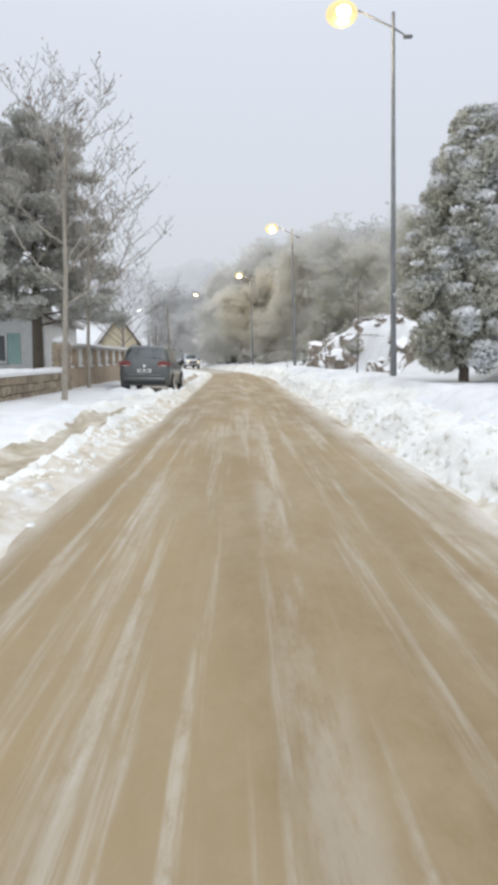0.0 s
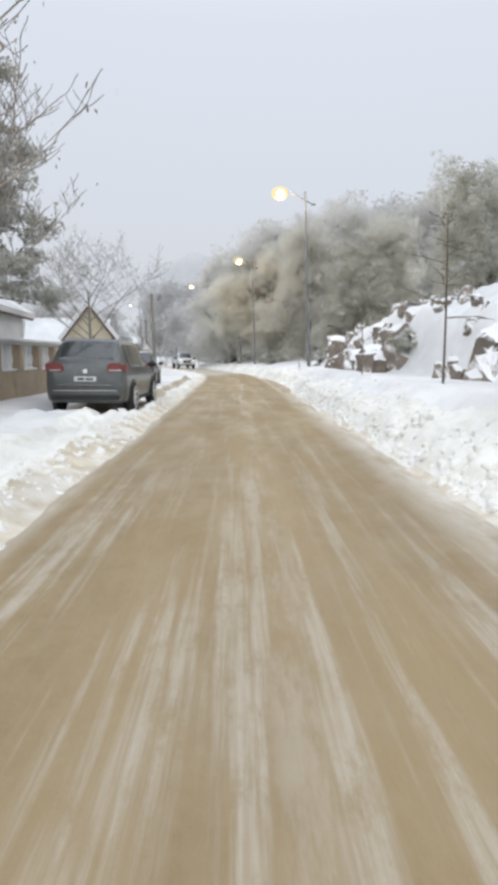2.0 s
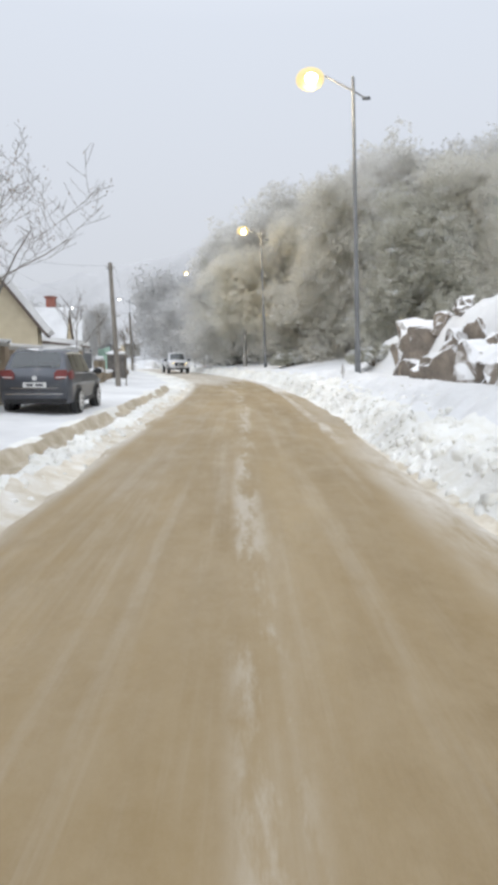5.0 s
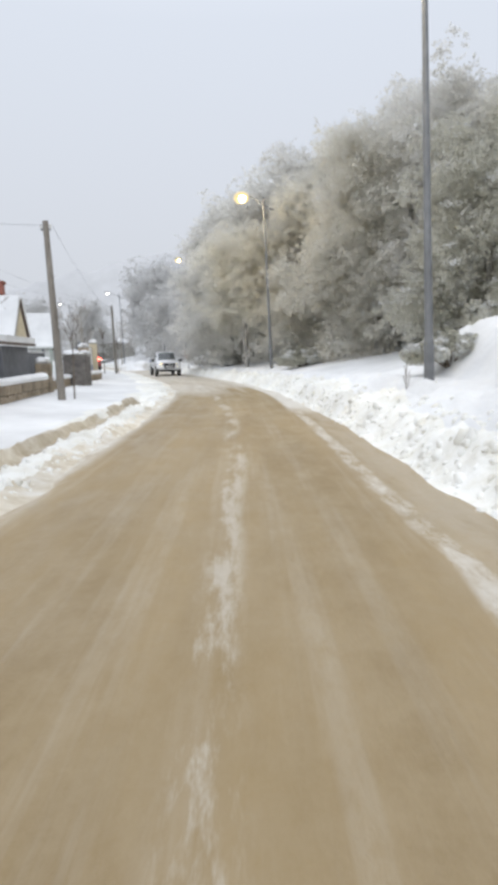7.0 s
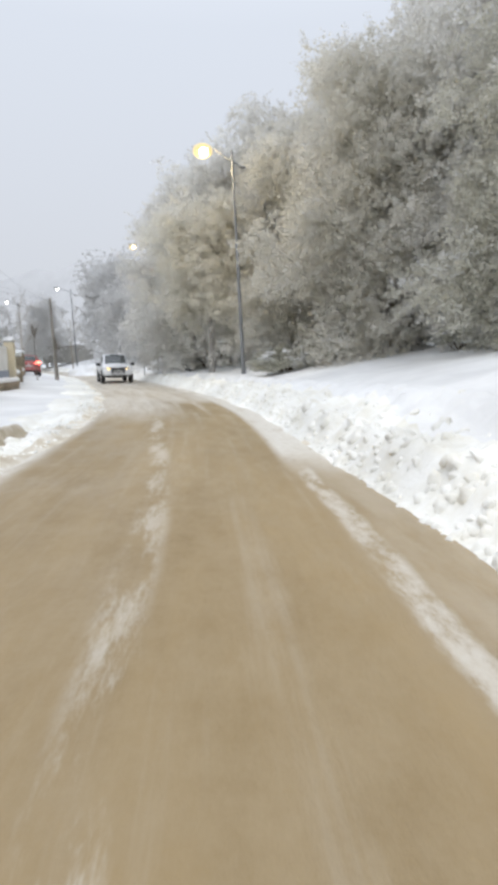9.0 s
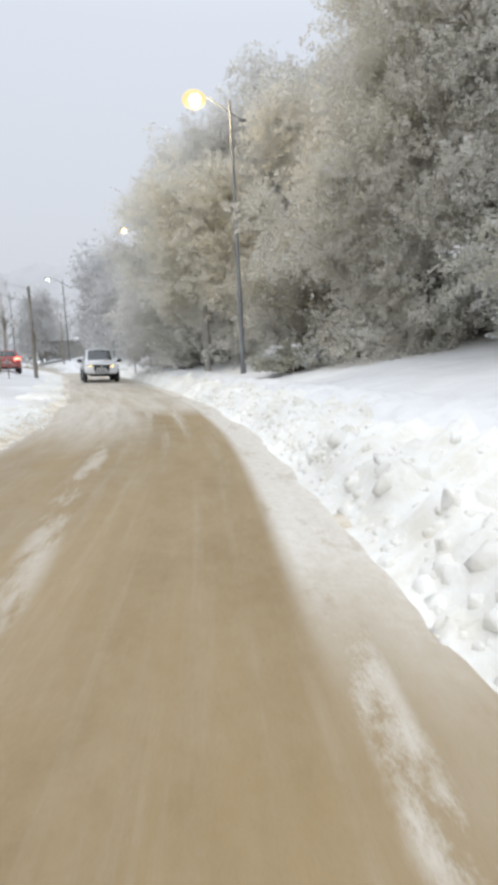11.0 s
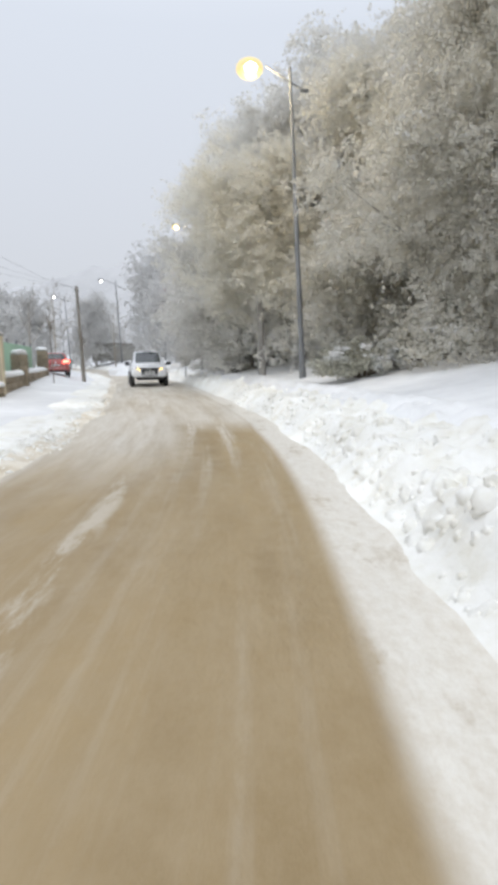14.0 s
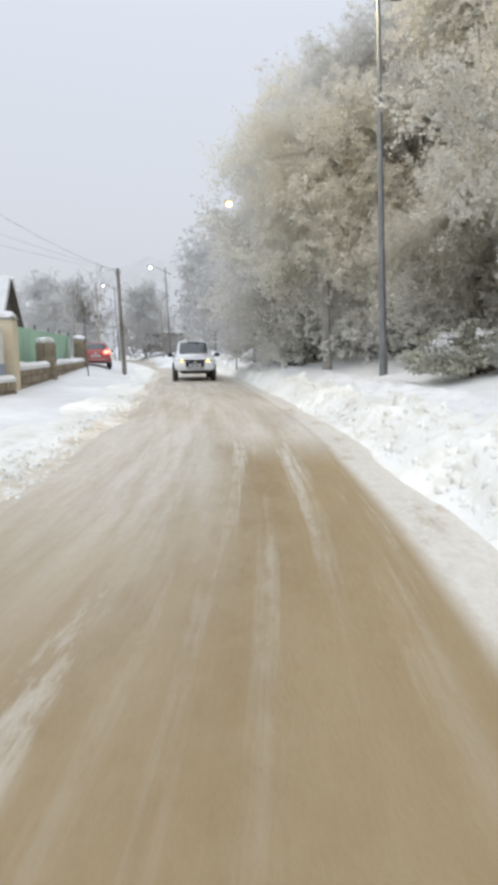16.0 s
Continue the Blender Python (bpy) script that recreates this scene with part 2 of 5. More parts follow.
M["dry_leaf"] = shader("dry_leaf", [(0.24, 0.18, 0.13), (0.34, 0.26, 0.19)], 3, 0.8, per_island=0.3)
M["stone"] = shader("wall_stone", [(0.19, 0.15, 0.10), (0.29, 0.235, 0.165), (0.36, 0.31, 0.24)], 4, 0.85, bump=0.7, per_object=0.25)
M["dark_stone"] = shader("dark_stone", [(0.10, 0.092, 0.085), (0.15, 0.138, 0.125), (0.21, 0.19, 0.17)], 5, 0.85, bump=0.7)
M["mortar"] = shader("mortar", [(0.24, 0.20, 0.15), (0.31, 0.26, 0.20)], 7, 0.9, bump=0.5)
M["ochre"] = shader("ochre_render", [(0.35, 0.275, 0.195), (0.43, 0.345, 0.25)], 3, 0.85, bump=0.3, spots=((0.30, 0.24, 0.17), 2.0, 0.58, 0.75))
M["cream"] = shader("cream_render", [(0.60, 0.52, 0.36), (0.70, 0.62, 0.45)], 2.5, 0.85, bump=0.25, spots=((0.45, 0.40, 0.31), 1.5, 0.6, 0.8))
M["white_render"] = shader("white_render", [(0.66, 0.66, 0.64), (0.76, 0.76, 0.74)], 2.5, 0.85, bump=0.2)
M["blue_grey"] = shader("blue_grey_render", [(0.27, 0.30, 0.37), (0.34, 0.37, 0.44)], 3, 0.85, bump=0.2)
M["green"] = shader("green_sheet", [(0.34, 0.53, 0.39), (0.41, 0.60, 0.45)], 2.0, 0.55, bump=0.1, stretch=(1, 1, 0.4))
M["dark_wood"] = shader("dark_boards", [(0.11, 0.085, 0.07), (0.18, 0.14, 0.115)], 6, 0.8, bump=0.4, stretch=(1, 1, 6))
M["tile_red"] = shader("brick_red", [(0.26, 0.10, 0.075), (0.36, 0.155, 0.115)], 6, 0.85, bump=0.4, per_object=0.2)
M["grey_panel"] = shader("grey_panel", [(0.13, 0.135, 0.15), (0.19, 0.195, 0.21)], 4, 0.6, bump=0.1)
M["concrete"] = shader("concrete", [(0.33, 0.32, 0.29), (0.43, 0.415, 0.38)], 5, 0.85, bump=0.4)
M["suv_paint"] = shader("grey_green_paint", [(0.085, 0.092, 0.09), (0.11, 0.117, 0.113)], 3, 0.38, 0.3, coat=0.45, spots=((0.22, 0.20, 0.17), 3.0, 0.60, 0.85))
M["dark_paint"] = shader("dark_blue_paint", [(0.07, 0.076, 0.09), (0.09, 0.096, 0.11)], 3, 0.4, 0.4, coat=0.5, spots=((0.2, 0.19, 0.17), 3.0, 0.60, 0.85))
M["white_paint"] = shader("white_paint", [(0.66, 0.67, 0.68), (0.74, 0.745, 0.75)], 3, 0.35, 0.0, coat=0.5, spots=((0.45, 0.41, 0.34), 3.0, 0.62, 0.85))
M["red_paint"] = shader("red_paint", [(0.30, 0.06, 0.055), (0.38, 0.085, 0.075)], 3, 0.4, coat=0.4)
M["wire"] = shader("grey_wire", [(0.22, 0.22, 0.23), (0.28, 0.28, 0.29)], 8, 0.7)
M["plastic"] = shader("black_plastic", [(0.022, 0.022, 0.023), (0.035, 0.035, 0.036)], 8, 0.6, bump=0.1)
M["tyre"] = shader("tyre", [(0.02, 0.02, 0.02), (0.035, 0.034, 0.032)], 8, 0.9, bump=0.4, spots=((0.4, 0.38, 0.34), 5.0, 0.6, 0.8))
M["alloy"] = shader("alloy", [(0.62, 0.62, 0.61), (0.74, 0.74, 0.73)], 6, 0.35, 0.3, spots=((0.40, 0.36, 0.30), 6.0, 0.62, 0.85))
M["chrome"] = shader("chrome", [(0.62, 0.62, 0.62), (0.70, 0.70, 0.70)], 5, 0.2, 1.0)
M["plate"] = shader("plate_white", [(0.70, 0.70, 0.68), (0.78, 0.78, 0.76)], 5, 0.5)
M["ink"] = shader("dark_bars", [(0.09, 0.09, 0.10), (0.12, 0.12, 0.13)], 5, 0.6)
M["blue_mark"] = shader("blue_marking", [(0.06, 0.09, 0.30), (0.08, 0.12, 0.36)], 5, 0.5)
M["glass"] = shader("tinted_glass", [(0.018, 0.024, 0.024), (0.03, 0.038, 0.038)], 2, 0.08, 0.0, coat=1.0)
M["tail"] = glow("tail_lamp", (0.22, 0.055, 0.052), 0.03)
M["tail_lit"] = glow("lit_tail_lamp", (1.0, 0.16, 0.10), 6.0)
M["amber"] = glow("indicator_lamp", (1.0, 0.62, 0.12), 7.0)
M["lamp_clear"] = shader("clear_lamp", [(0.35, 0.36, 0.37), (0.5, 0.51, 0.52)], 9, 0.15, 0.2, coat=1.0)
M["lamp_glow"] = glow("sodium_lamp", (1.0, 0.80, 0.42), 22.0)
# emissive yellow for the glow round each lit head
M["lamp_halo"] = glow("lamp_halo", (1.0, 0.78, 0.34), 1.0, 0.08)
M["lamp_far"] = glow("pale_lamp", (1.0, 0.95, 0.80), 14.0)
M["teal"] = shader("teal_shutter", [(0.30, 0.46, 0.42), (0.38, 0.54, 0.50)], 4, 0.7)
# ridge: haze put into the base colour as a pale grey
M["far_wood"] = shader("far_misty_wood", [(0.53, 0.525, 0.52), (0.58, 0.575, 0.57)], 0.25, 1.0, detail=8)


# ---- mesh helpers ----
class Geo:
    """Collects vertices and faces for one mesh."""

    def __init__(self):
        self.v, self.f = [], []

    def add(self, verts, faces):
        k = len(self.v)
        self.v += [tuple(p) for p in verts]
        self.f += [tuple(i + k for i in f) for f in faces]
        return self

    def box(self, c, size, bevel=0.0, m=None):
        bm = bmesh.new()
        bmesh.ops.create_cube(bm, size=1.0)
        for p in bm.verts:
            p.co = Vector((p.co.x * size[0], p.co.y * size[1], p.co.z * size[2]))
        if bevel:
            bmesh.ops.bevel(bm, geom=bm.edges[:], offset=bevel, segments=2, affect="EDGES")
        bm.verts.index_update()
        t = Matrix.Translation(c) @ (m or Matrix())
        self.add([t @ p.co for p in bm.verts], [[p.index for p in f.verts] for f in bm.faces])
        bm.free()
        return self

    def tube(self, pts, radii, sides=8, caps=True):
        pts = [Vector(p) for p in pts]
        k = len(self.v)
        ref = Vector((1, 0, 0))
        for i, p in enumerate(pts):
            d = (pts[min(i + 1, len(pts) - 1)] - pts[max(i - 1, 0)])
            d = d.normalized() if d.length > 1e-9 else Vector((0, 0, 1))
            if abs(d.dot(ref)) > 0.9:
                ref = Vector((0, 1, 0)) if abs(d.y) < 0.9 else Vector((0, 0, 1))
            a = d.cross(ref).normalized()
            b = d.cross(a)
            for j in range(sides):
                t = 2 * math.pi * j / sides
                self.v.append(tuple(p + (a * math.cos(t) + b * math.sin(t)) * radii[i]))
        for i in range(len(pts) - 1):
            for j in range(sides):
                j2 = (j + 1) % sides
                self.f.append((k + i * sides + j, k + i * sides + j2, k + (i + 1) * sides + j2, k + (i + 1) * sides + j))
        if caps:
            self.f.append(tuple(k + j for j in range(sides))[::-1])
            self.f.append(tuple(k + (len(pts) - 1) * sides + j for j in range(sides)))
        return self

    def lathe(self, profile, sides=24, axis="x", at=(0, 0, 0), caps=True):
        """Turns (along, radius) pairs round an axis."""
        k = len(self.v)
        for a, r in profile:
            for j in range(sides):
                t = 2 * math.pi * j / sides
                p = (a, r * math.cos(t), r * math.sin(t)) if axis == "x" else (r * math.cos(t), r * math.sin(t), a)
                self.v.append((p[0] + at[0], p[1] + at[1], p[2] + at[2]))
        for i in range(len(profile) - 1):
            for j in range(sides):
                j2 = (j + 1) % sides
                self.f.append((k + i * sides + j, k + i * sides + j2, k + (i + 1) * sides + j2, k + (i + 1) * sides + j))
        if caps:
            self.f.append(tuple(k + j for j in range(sides))[::-1])
            self.f.append(tuple(k + (len(profile) - 1) * sides + j for j in range(sides)))
        return self

    def slab(self, loop, d):
        """A plate from a loop of points, thickened by the vector d."""
        n = len(loop)
        d = Vector(d)
        pts = [Vector(p) for p in loop]
        self.add(pts + [p + d for p in pts], [tuple(range(n))[::-1], tuple(range(n, 2 * n))] + [(i, (i + 1) % n, n + (i + 1) % n, n + i) for i in range(n)])
        return self

    def blob(self, c, r, rough=0.25, seed=0.0, sub=2, squash=1.0):
        bm = bmesh.new()
        bmesh.ops.create_icosphere(bm, subdivisions=sub, radius=1.0)
        bm.verts.index_update()
        out = []
        for p in bm.verts:
            s = 1 + rough * noise.noise(p.co * 1.7 + Vector((seed, seed * 1.3, 0)))
            out.append((c[0] + p.co.x * r[0] * s, c[1] + p.co.y * r[1] * s, c[2] + p.co.z * r[2] * s * squash))
        self.add(out, [[q.index for q in f.verts] for f in bm.faces])
        bm.free()
        return self

    def mesh(self, name, mat, smooth=False):
        me = bpy.data.meshes.new(name)
        me.from_pydata(self.v, [], self.f)
        me.validate()
        bm = bmesh.new()
        bm.from_mesh(me)
        bmesh.ops.recalc_face_normals(bm, faces=bm.faces[:])
        bm.to_mesh(me)
        bm.free()
        me.materials.append(mat)
        if smooth:
            me.polygons.foreach_set("use_smooth", [True] * len(me.polygons))
            me.set_sharp_from_angle(angle=radians(42))
        return me


def part(name, geo, mat, parent=None, label="", smooth=False, m=None):
    me = geo if isinstance(geo, bpy.types.Mesh) else geo.mesh(name, mat, smooth)
    ob = new(name, me)
    if parent:
        ob.parent = parent
    if m:
        ob.matrix_basis = m
    if label:
        tagged(ob, label)
    return ob


def thing(name, m, label, category, group="", kind=""):
    ob = new(name)
    ob.empty_display_size = 0.3
    ob.matrix_basis = m
    return tagged(ob, label, category, group, kind)


# ---- plan: the road's line and the lie of the land ----
LINE_Y = [-80, 0, 20, 40, 50, 54, 57, 60, 63, 70, 78, 87, 100, 112, 132, 170, 260, 600]
LINE_X = [0.6, -0.15, -0.12, -0.22, -0.40, -0.72, -1.22, -1.75, -2.4, -4.05, -6.1, -8.6, -13.2, -18.0, -27.0, -46.0, -96.0, -300.0]


def bend(y):
    return float(np.interp(y, LINE_Y, LINE_X))


BEND_Y = np.linspace(-80, 600, 1361)
BEND_X = np.interp(BEND_Y, LINE_Y, LINE_X)
BEND_X = np.convolve(np.pad(BEND_X, 8, mode="edge"), np.ones(17) / 17, mode="valid")


def center(y):
    return float(np.interp(y, BEND_Y, BEND_X))


def step(a, b, x):
    t = min(1.0, max(0.0, (x - a) / (b - a)))
    return t * t * (3 - 2 * t)


def fbm(x, y, s, seed=0.0, octaves=4):
    return noise.fractal(Vector((x * s, y * s, seed)), 0.9, 2.1, octaves)


def lumps(x, y, s):
    """Rounded cauliflower lumps, from -0.4 to 0.6."""
    d = noise.voronoi(Vector((x * s, y * s, 2.5)))[0][0]
    return 0.6 - 1.1 * min(1.0, d)


def ground(x, y):
    """The height of the snow, with the ploughed banks and the rise on the wooded side."""
    u = x - center(y)
    n1 = fbm(x, y, 0.9, 1.0)
    n2 = fbm(x, y, 3.2, 5.0)
    if u > 0:
        e = u - 1.95 - 0.09 * fbm(0.3 * x, y, 0.5, 8.0) - 0.33 * step(31, 36, y) * (1 - step(39, 49, y))
        clod = step(0.05, 0.4, e) * (1 - step(1.3, 2.4, e))
        z = -0.10 + 0.10 * step(-0.5, 0.0, e) + 0.40 * step(-0.03, 0.5, e) + (0.26 + 0.18 * (1 - step(47, 57, y))) * step(0.6, 1.9, e)
        if clod > 0:
            z += clod * (0.09 * n1 + 0.06 * n2 + 0.20 * lumps(x, y, 2.6) + 0.10 * lumps(x, y, 6.5))
        z += 0.02 * n1 * step(2, 3, e)
        crag = step(22.2, 25.0, y) * (1 - 0.5 * min(1.0, max(0.0, (y - 34.5) / 9.0))) * (1 - step(44.5, 49.0, y))
        top = 1.0 + 1.25 * step(16, 34, y) + 0.25 * fbm(x, y, 0.5, 3.0)
        toe = 3.75 - 0.65 * step(24, 30, y) - 0.6 * step(34, 39, y)
        if crag > 0:
            z += crag * (top + 0.30 * lumps(x, y, 0.8) + 0.16 * lumps(x, y, 2.1)) * step(toe, toe + 1.15, e)
        slope = 0.20 * max(0.0, e - 2.2) * step(42, 50, y) + 0.26 * max(0.0, e - 3.8) * (1 - step(42, 50, y))
        slope += 0.28 * max(0.0, e - 9.0)
        z += 9.0 * (1 - math.exp(-slope / 9.0)) if slope < 60 else 9.0
        return z
    e = -u - 1.98 - 0.0 - 0.12 * fbm(0.3 * x, y, 0.5, 18.0)
    clod = step(0.0, 0.35, e) * (1 - step(0.9, 1.6, e))
    z = -0.10 + 0.10 * step(-0.4, 0.0, e) + (0.13 - 0.06 * step(28, 31, y)) * step(-0.02, 0.40, e)
    if clod > 0:
        z += clod * (0.05 * n1 + 0.04 * n2 + 0.09 * lumps(x, y, 3.2) + 0.05 * lumps(x, y, 7.0))
    rut = step(0.62, 0.82, e) * (1 - step(1.22, 1.4, e)) * step(-9, -5, y) * (1 - step(50, 54, y))
    z -= (0.15 + 0.06 * step(26, 32, y) + 0.09 * fbm(0.2 * x, y, 0.35, 31.0) + 0.05 * n2) * rut
    z += 0.02 * step(0.1, 0.4, e) * (1 - step(0.60, 0.80, e)) * step(28.5, 31, y) * (1 - step(48, 53, y)) * (1 + n1)
    z += step(0.3, 0.8, e) * (1 - step(2.2, 2.9, e)) * step(7, 11, y) * (1 - step(21.6, 22.8, y)) * (0.10 + 0.13 * n1 + 0.09 * n2)
    z += 0.12 * step(2.4, 4.2, e) + 0.025 * n1 * step(1.5, 2.5, e)
    z += 0.10 * step(50, 64, y) * step(0.5, 3, e) + 0.24 * step(64, 82, y) * step(2.2, 4.5, e)
    bay = step(22.2, 23.2, y) * (1 - step(28.2, 29.2, y)) * step(0.50, 0.75, e) * (1 - step(2.9, 3.4, e))
    return z * (1 - bay) + (-0.025 + 0.03 * n1) * bay


def spread(stops):
    out = []
    for a, b, d in stops:
        out += list(np.arange(a, b, d))
    return out + [stops[-1][1]]


us = spread([(-400, -100, 60), (-100, -30, 14), (-30, -12, 2.0), (-12, -5.5, 0.45), (-5.5, -3.6, 0.16), (-3.6, -1.5, 0.085), (-1.5, 1.6, 0.5), (1.6, 4.6, 0.085), (4.6, 7.0, 0.16),
             (7, 12, 0.45), (12, 30, 2.0), (30, 100, 12), (100, 400, 60)])
ys = spread([(-80, -8, 12), (-8, 2, 1.0), (2, 30, 0.10), (30, 64, 0.10), (64, 90, 0.4), (90, 130, 2.0), (130, 600, 30)])
gv = [(u + center(y), float(y), ground(u + center(y), y)) for y in ys for u in us]
nu = len(us)
gf = [(j * nu + i, j * nu + i + 1, (j + 1) * nu + i + 1, (j + 1) * nu + i) for j in range(len(ys) - 1) for i in range(nu - 1)]
me = bpy.data.meshes.new("ground")
me.from_pydata(gv, [], gf)
me.materials.append(M["snow"])
me.materials.append(M["plowed"])
me.materials.append(M["slush"])
me.materials.append(M["mud"])
me.polygons.foreach_set("use_smooth", [True] * len(gf))
mids = [0.5 * (us[i] + us[i + 1]) for i in range(nu - 1)]


def ground_kind(u, y):
    w = 0.28 * noise.noise(Vector((u * 0.8, y * 0.45, 4.0)))
    if 22.8 < y < 28.6 and -4.9 < u < -2.5 and w > -0.06:
        return 3
    if -3.36 + w < u < -2.72 + 0.6 * w and (4 < y < 14 or 29 < y < 51):
        return 3
    if u > 0 and y > 48:
        return 1 if u < 3.1 + 2 * w else 0
    if 1.5 < abs(u) < (1.98 if u > 0 else 2.30 + 0.20 * (1 - step(14, 26, y))) + 0.6 * w:
        return 2
    return 1 if 1.5 < abs(u) < (3.1 if u > 0 else 3.5) + 2 * w else 0


me.polygons.foreach_set("material_index", [ground_kind(mids[k % (nu - 1)], ys[k // (nu - 1)]) for k in range(len(gf))])
tagged(new("ground", me), "deep white snow over verges with ploughed yellowish banks", "ground", kind="structure")

# the sanded carriageway
ru = list(np.linspace(-3.45, 2.6, 33))
ry = spread([(-40, 2, 3), (2, 70, 0.25), (70, 132, 1.0), (132, 300, 12)])
rv = []
for y in ry:
    d = Vector((center(y + 0.5) - center(y - 0.5), 1.0)).normalized()
    for u in ru:
        z = 0.012 - 0.012 * min(1.6, (u / 2.0) ** 2) + 0.012 * fbm(u, y * 0.25, 1.6, 4.0) - 0.012 * (math.exp(-((u - 0.85) / 0.3) ** 2) + math.exp(-((u + 0.85) / 0.3) ** 2)) - 0.2 * step(2.35, 2.9, -u)
        rv.append((center(y) + u * d.y, y - u * d.x, z))
nr = len(ru)
rf = [(j * nr + i, j * nr + i + 1, (j + 1) * nr + i + 1, (j + 1) * nr + i) for j in range(len(ry) - 1) for i in range(nr - 1)]
me = bpy.data.meshes.new("road")
me.from_pydata(rv, [], rf)
uvl = me.uv_layers.new(name="road")
co = [(ru[k % nr], ry[k // nr]) for k in range(len(rv))]
uvl.data.foreach_set("uv", [c for lp in me.loops for c in co[lp.vertex_index]])
me.polygons.foreach_set("use_smooth", [True] * len(rf))
me.materials.append(M["road"])
tagged(new("road", me), "narrow road under tan sanded slush with snow streaks", "road", kind="structure")


# ---- street lamps ----
def street_lamp(x, y, turn=0.0, tall=10.1, lit="lamp_glow", power=0.0, arm=1.75, halo=1.0):
    z = ground(x, y) - 0.08
    at = pose(x, y, z, 0, -2.3, 0) @ pose(0, 0, 0, 0, 0, turn)
    t = thing("street_lamp", at, "tall grey steel street lamp with a lit sodium head, in snow", "street lamp", "street lamps")
    g = Geo().tube([(0, 0, 0), (0, 0, 0.9), (0, 0, 0.95), (0, 0, tall)], [0.105, 0.10, 0.085, 0.045], 14)
    part("pole", g, M["pole"], t, smooth=True)
    part("door_panel", Geo().box((0, -0.098, 0.62), (0.09, 0.02, 0.30), 0.006), M["pole"], t)
    part("cross_arm", Geo().tube([(0.34, 0, tall - 0.62), (0.0, 0, tall - 0.42), (-arm + 0.45, 0, tall + 0.06)], [0.024, 0.03, 0.026], 8), M["pole"], t, smooth=True)
    h = part("head", Geo().box((-arm, 0, tall + 0.10), (0.62, 0.30, 0.13), 0.05), M["pole"], t)
    if power:
        # oversized emissive blob added as the lamp's halo in mist
        part("halo", Geo().blob((-arm - 0.02, 0.0, tall - 0.02), (0.46 * halo, 0.37 * halo, 0.33 * halo), 0.0, 0, 3), M["lamp_halo"], h, "yellow glowing shape for the lamp's halo", smooth=True)
    part("lens", Geo().blob((-arm - 0.02, -0.21 * halo, tall - 0.08), (0.24 * halo, 0.19 * halo, 0.18 * halo) if power else (0.135, 0.095, 0.08), 0.0, 0, 3), M[lit], h, "glowing warm lens", smooth=True)
    part("small_head", Geo().box((0.42, 0, tall - 0.66), (0.26, 0.12, 0.08), 0.02), M["pole"], t)
    if power:
        lamp = new("lamp_light", bpy.data.lights.new("lamp_light", "POINT"))
        lamp.data.energy, lamp.data.color, lamp.data.shadow_soft_size = power, (1.0, 0.78, 0.45), 0.35
        lamp.matrix_world = at @ Matrix.Translation((-arm, -0.15, tall - 0.45))
    return t


street_lamp(4.42, 18.65, 0, 10.42, power=300, arm=1.46)
street_lamp(3.76, 43.05, 0, 9.55, power=420, arm=1.36)
street_lamp(1.42, 65.2, 8, 9.4, power=410, arm=1.2, halo=0.9)
street_lamp(-4.4, 88.0, 18, 9.6, power=250, arm=1.4, halo=0.62)
street_lamp(-15.9, 110.0, 25, 9.8, lit="lamp_far", arm=1.5)
street_lamp(-27.0, 126.0, 28, 9.7, lit="lamp_far", arm=1.4)
street_lamp(-34.8, 146.0, 28, 10.2, lit="lamp_far", arm=1.4)


# ---- trees ----
def leaf_triangles(rng, p, a, size, wide):
    """Pointed leaves at p, each along a, of the given lengths."""
    a /= np.linalg.norm(a, axis=1)[:, None] + 1e-9
    b = np.cross(a, rng.normal(size=a.shape))
    b /= np.linalg.norm(b, axis=1)[:, None] + 1e-9
    A, B = a * size[:, None], b * (size * wide)[:, None]
    v = np.stack([p - A * 0.5 + B, p + A * 0.5, p - A * 0.5 - B], axis=1).reshape(-1, 3)
    return v.tolist(), np.arange(len(v)).reshape(-1, 3).tolist()


def leaf_cloud(rng, centers, sizes, per, leaf, flat=0.55, droop=0.0, wide=0.34):
    """Small pointed leaves scattered in clumps round the given centres."""
    centers, sizes = np.array(centers, float), np.array(sizes, float)
    k = np.repeat(np.arange(len(sizes)), np.maximum(6, (per * (sizes / sizes.mean()) ** 2).astype(int)))
    n = len(k)
    d = rng.normal(size=(n, 3))
    d *= np.minimum(1.0, 1.9 / (np.linalg.norm(d, axis=1) + 1e-6))[:, None]
    stretch = rng.uniform(0.65, 1.35, (len(sizes), 3)) * np.array([1, 1, flat])
    off = d * (0.46 * sizes[k])[:, None] * stretch[k]
    a = rng.normal(size=(n, 3)) + d * 0.5
    a[:, 2] -= droop
    return leaf_triangles(rng, centers[k] + off, a, leaf * rng.uniform(0.6, 1.4, n), wide)


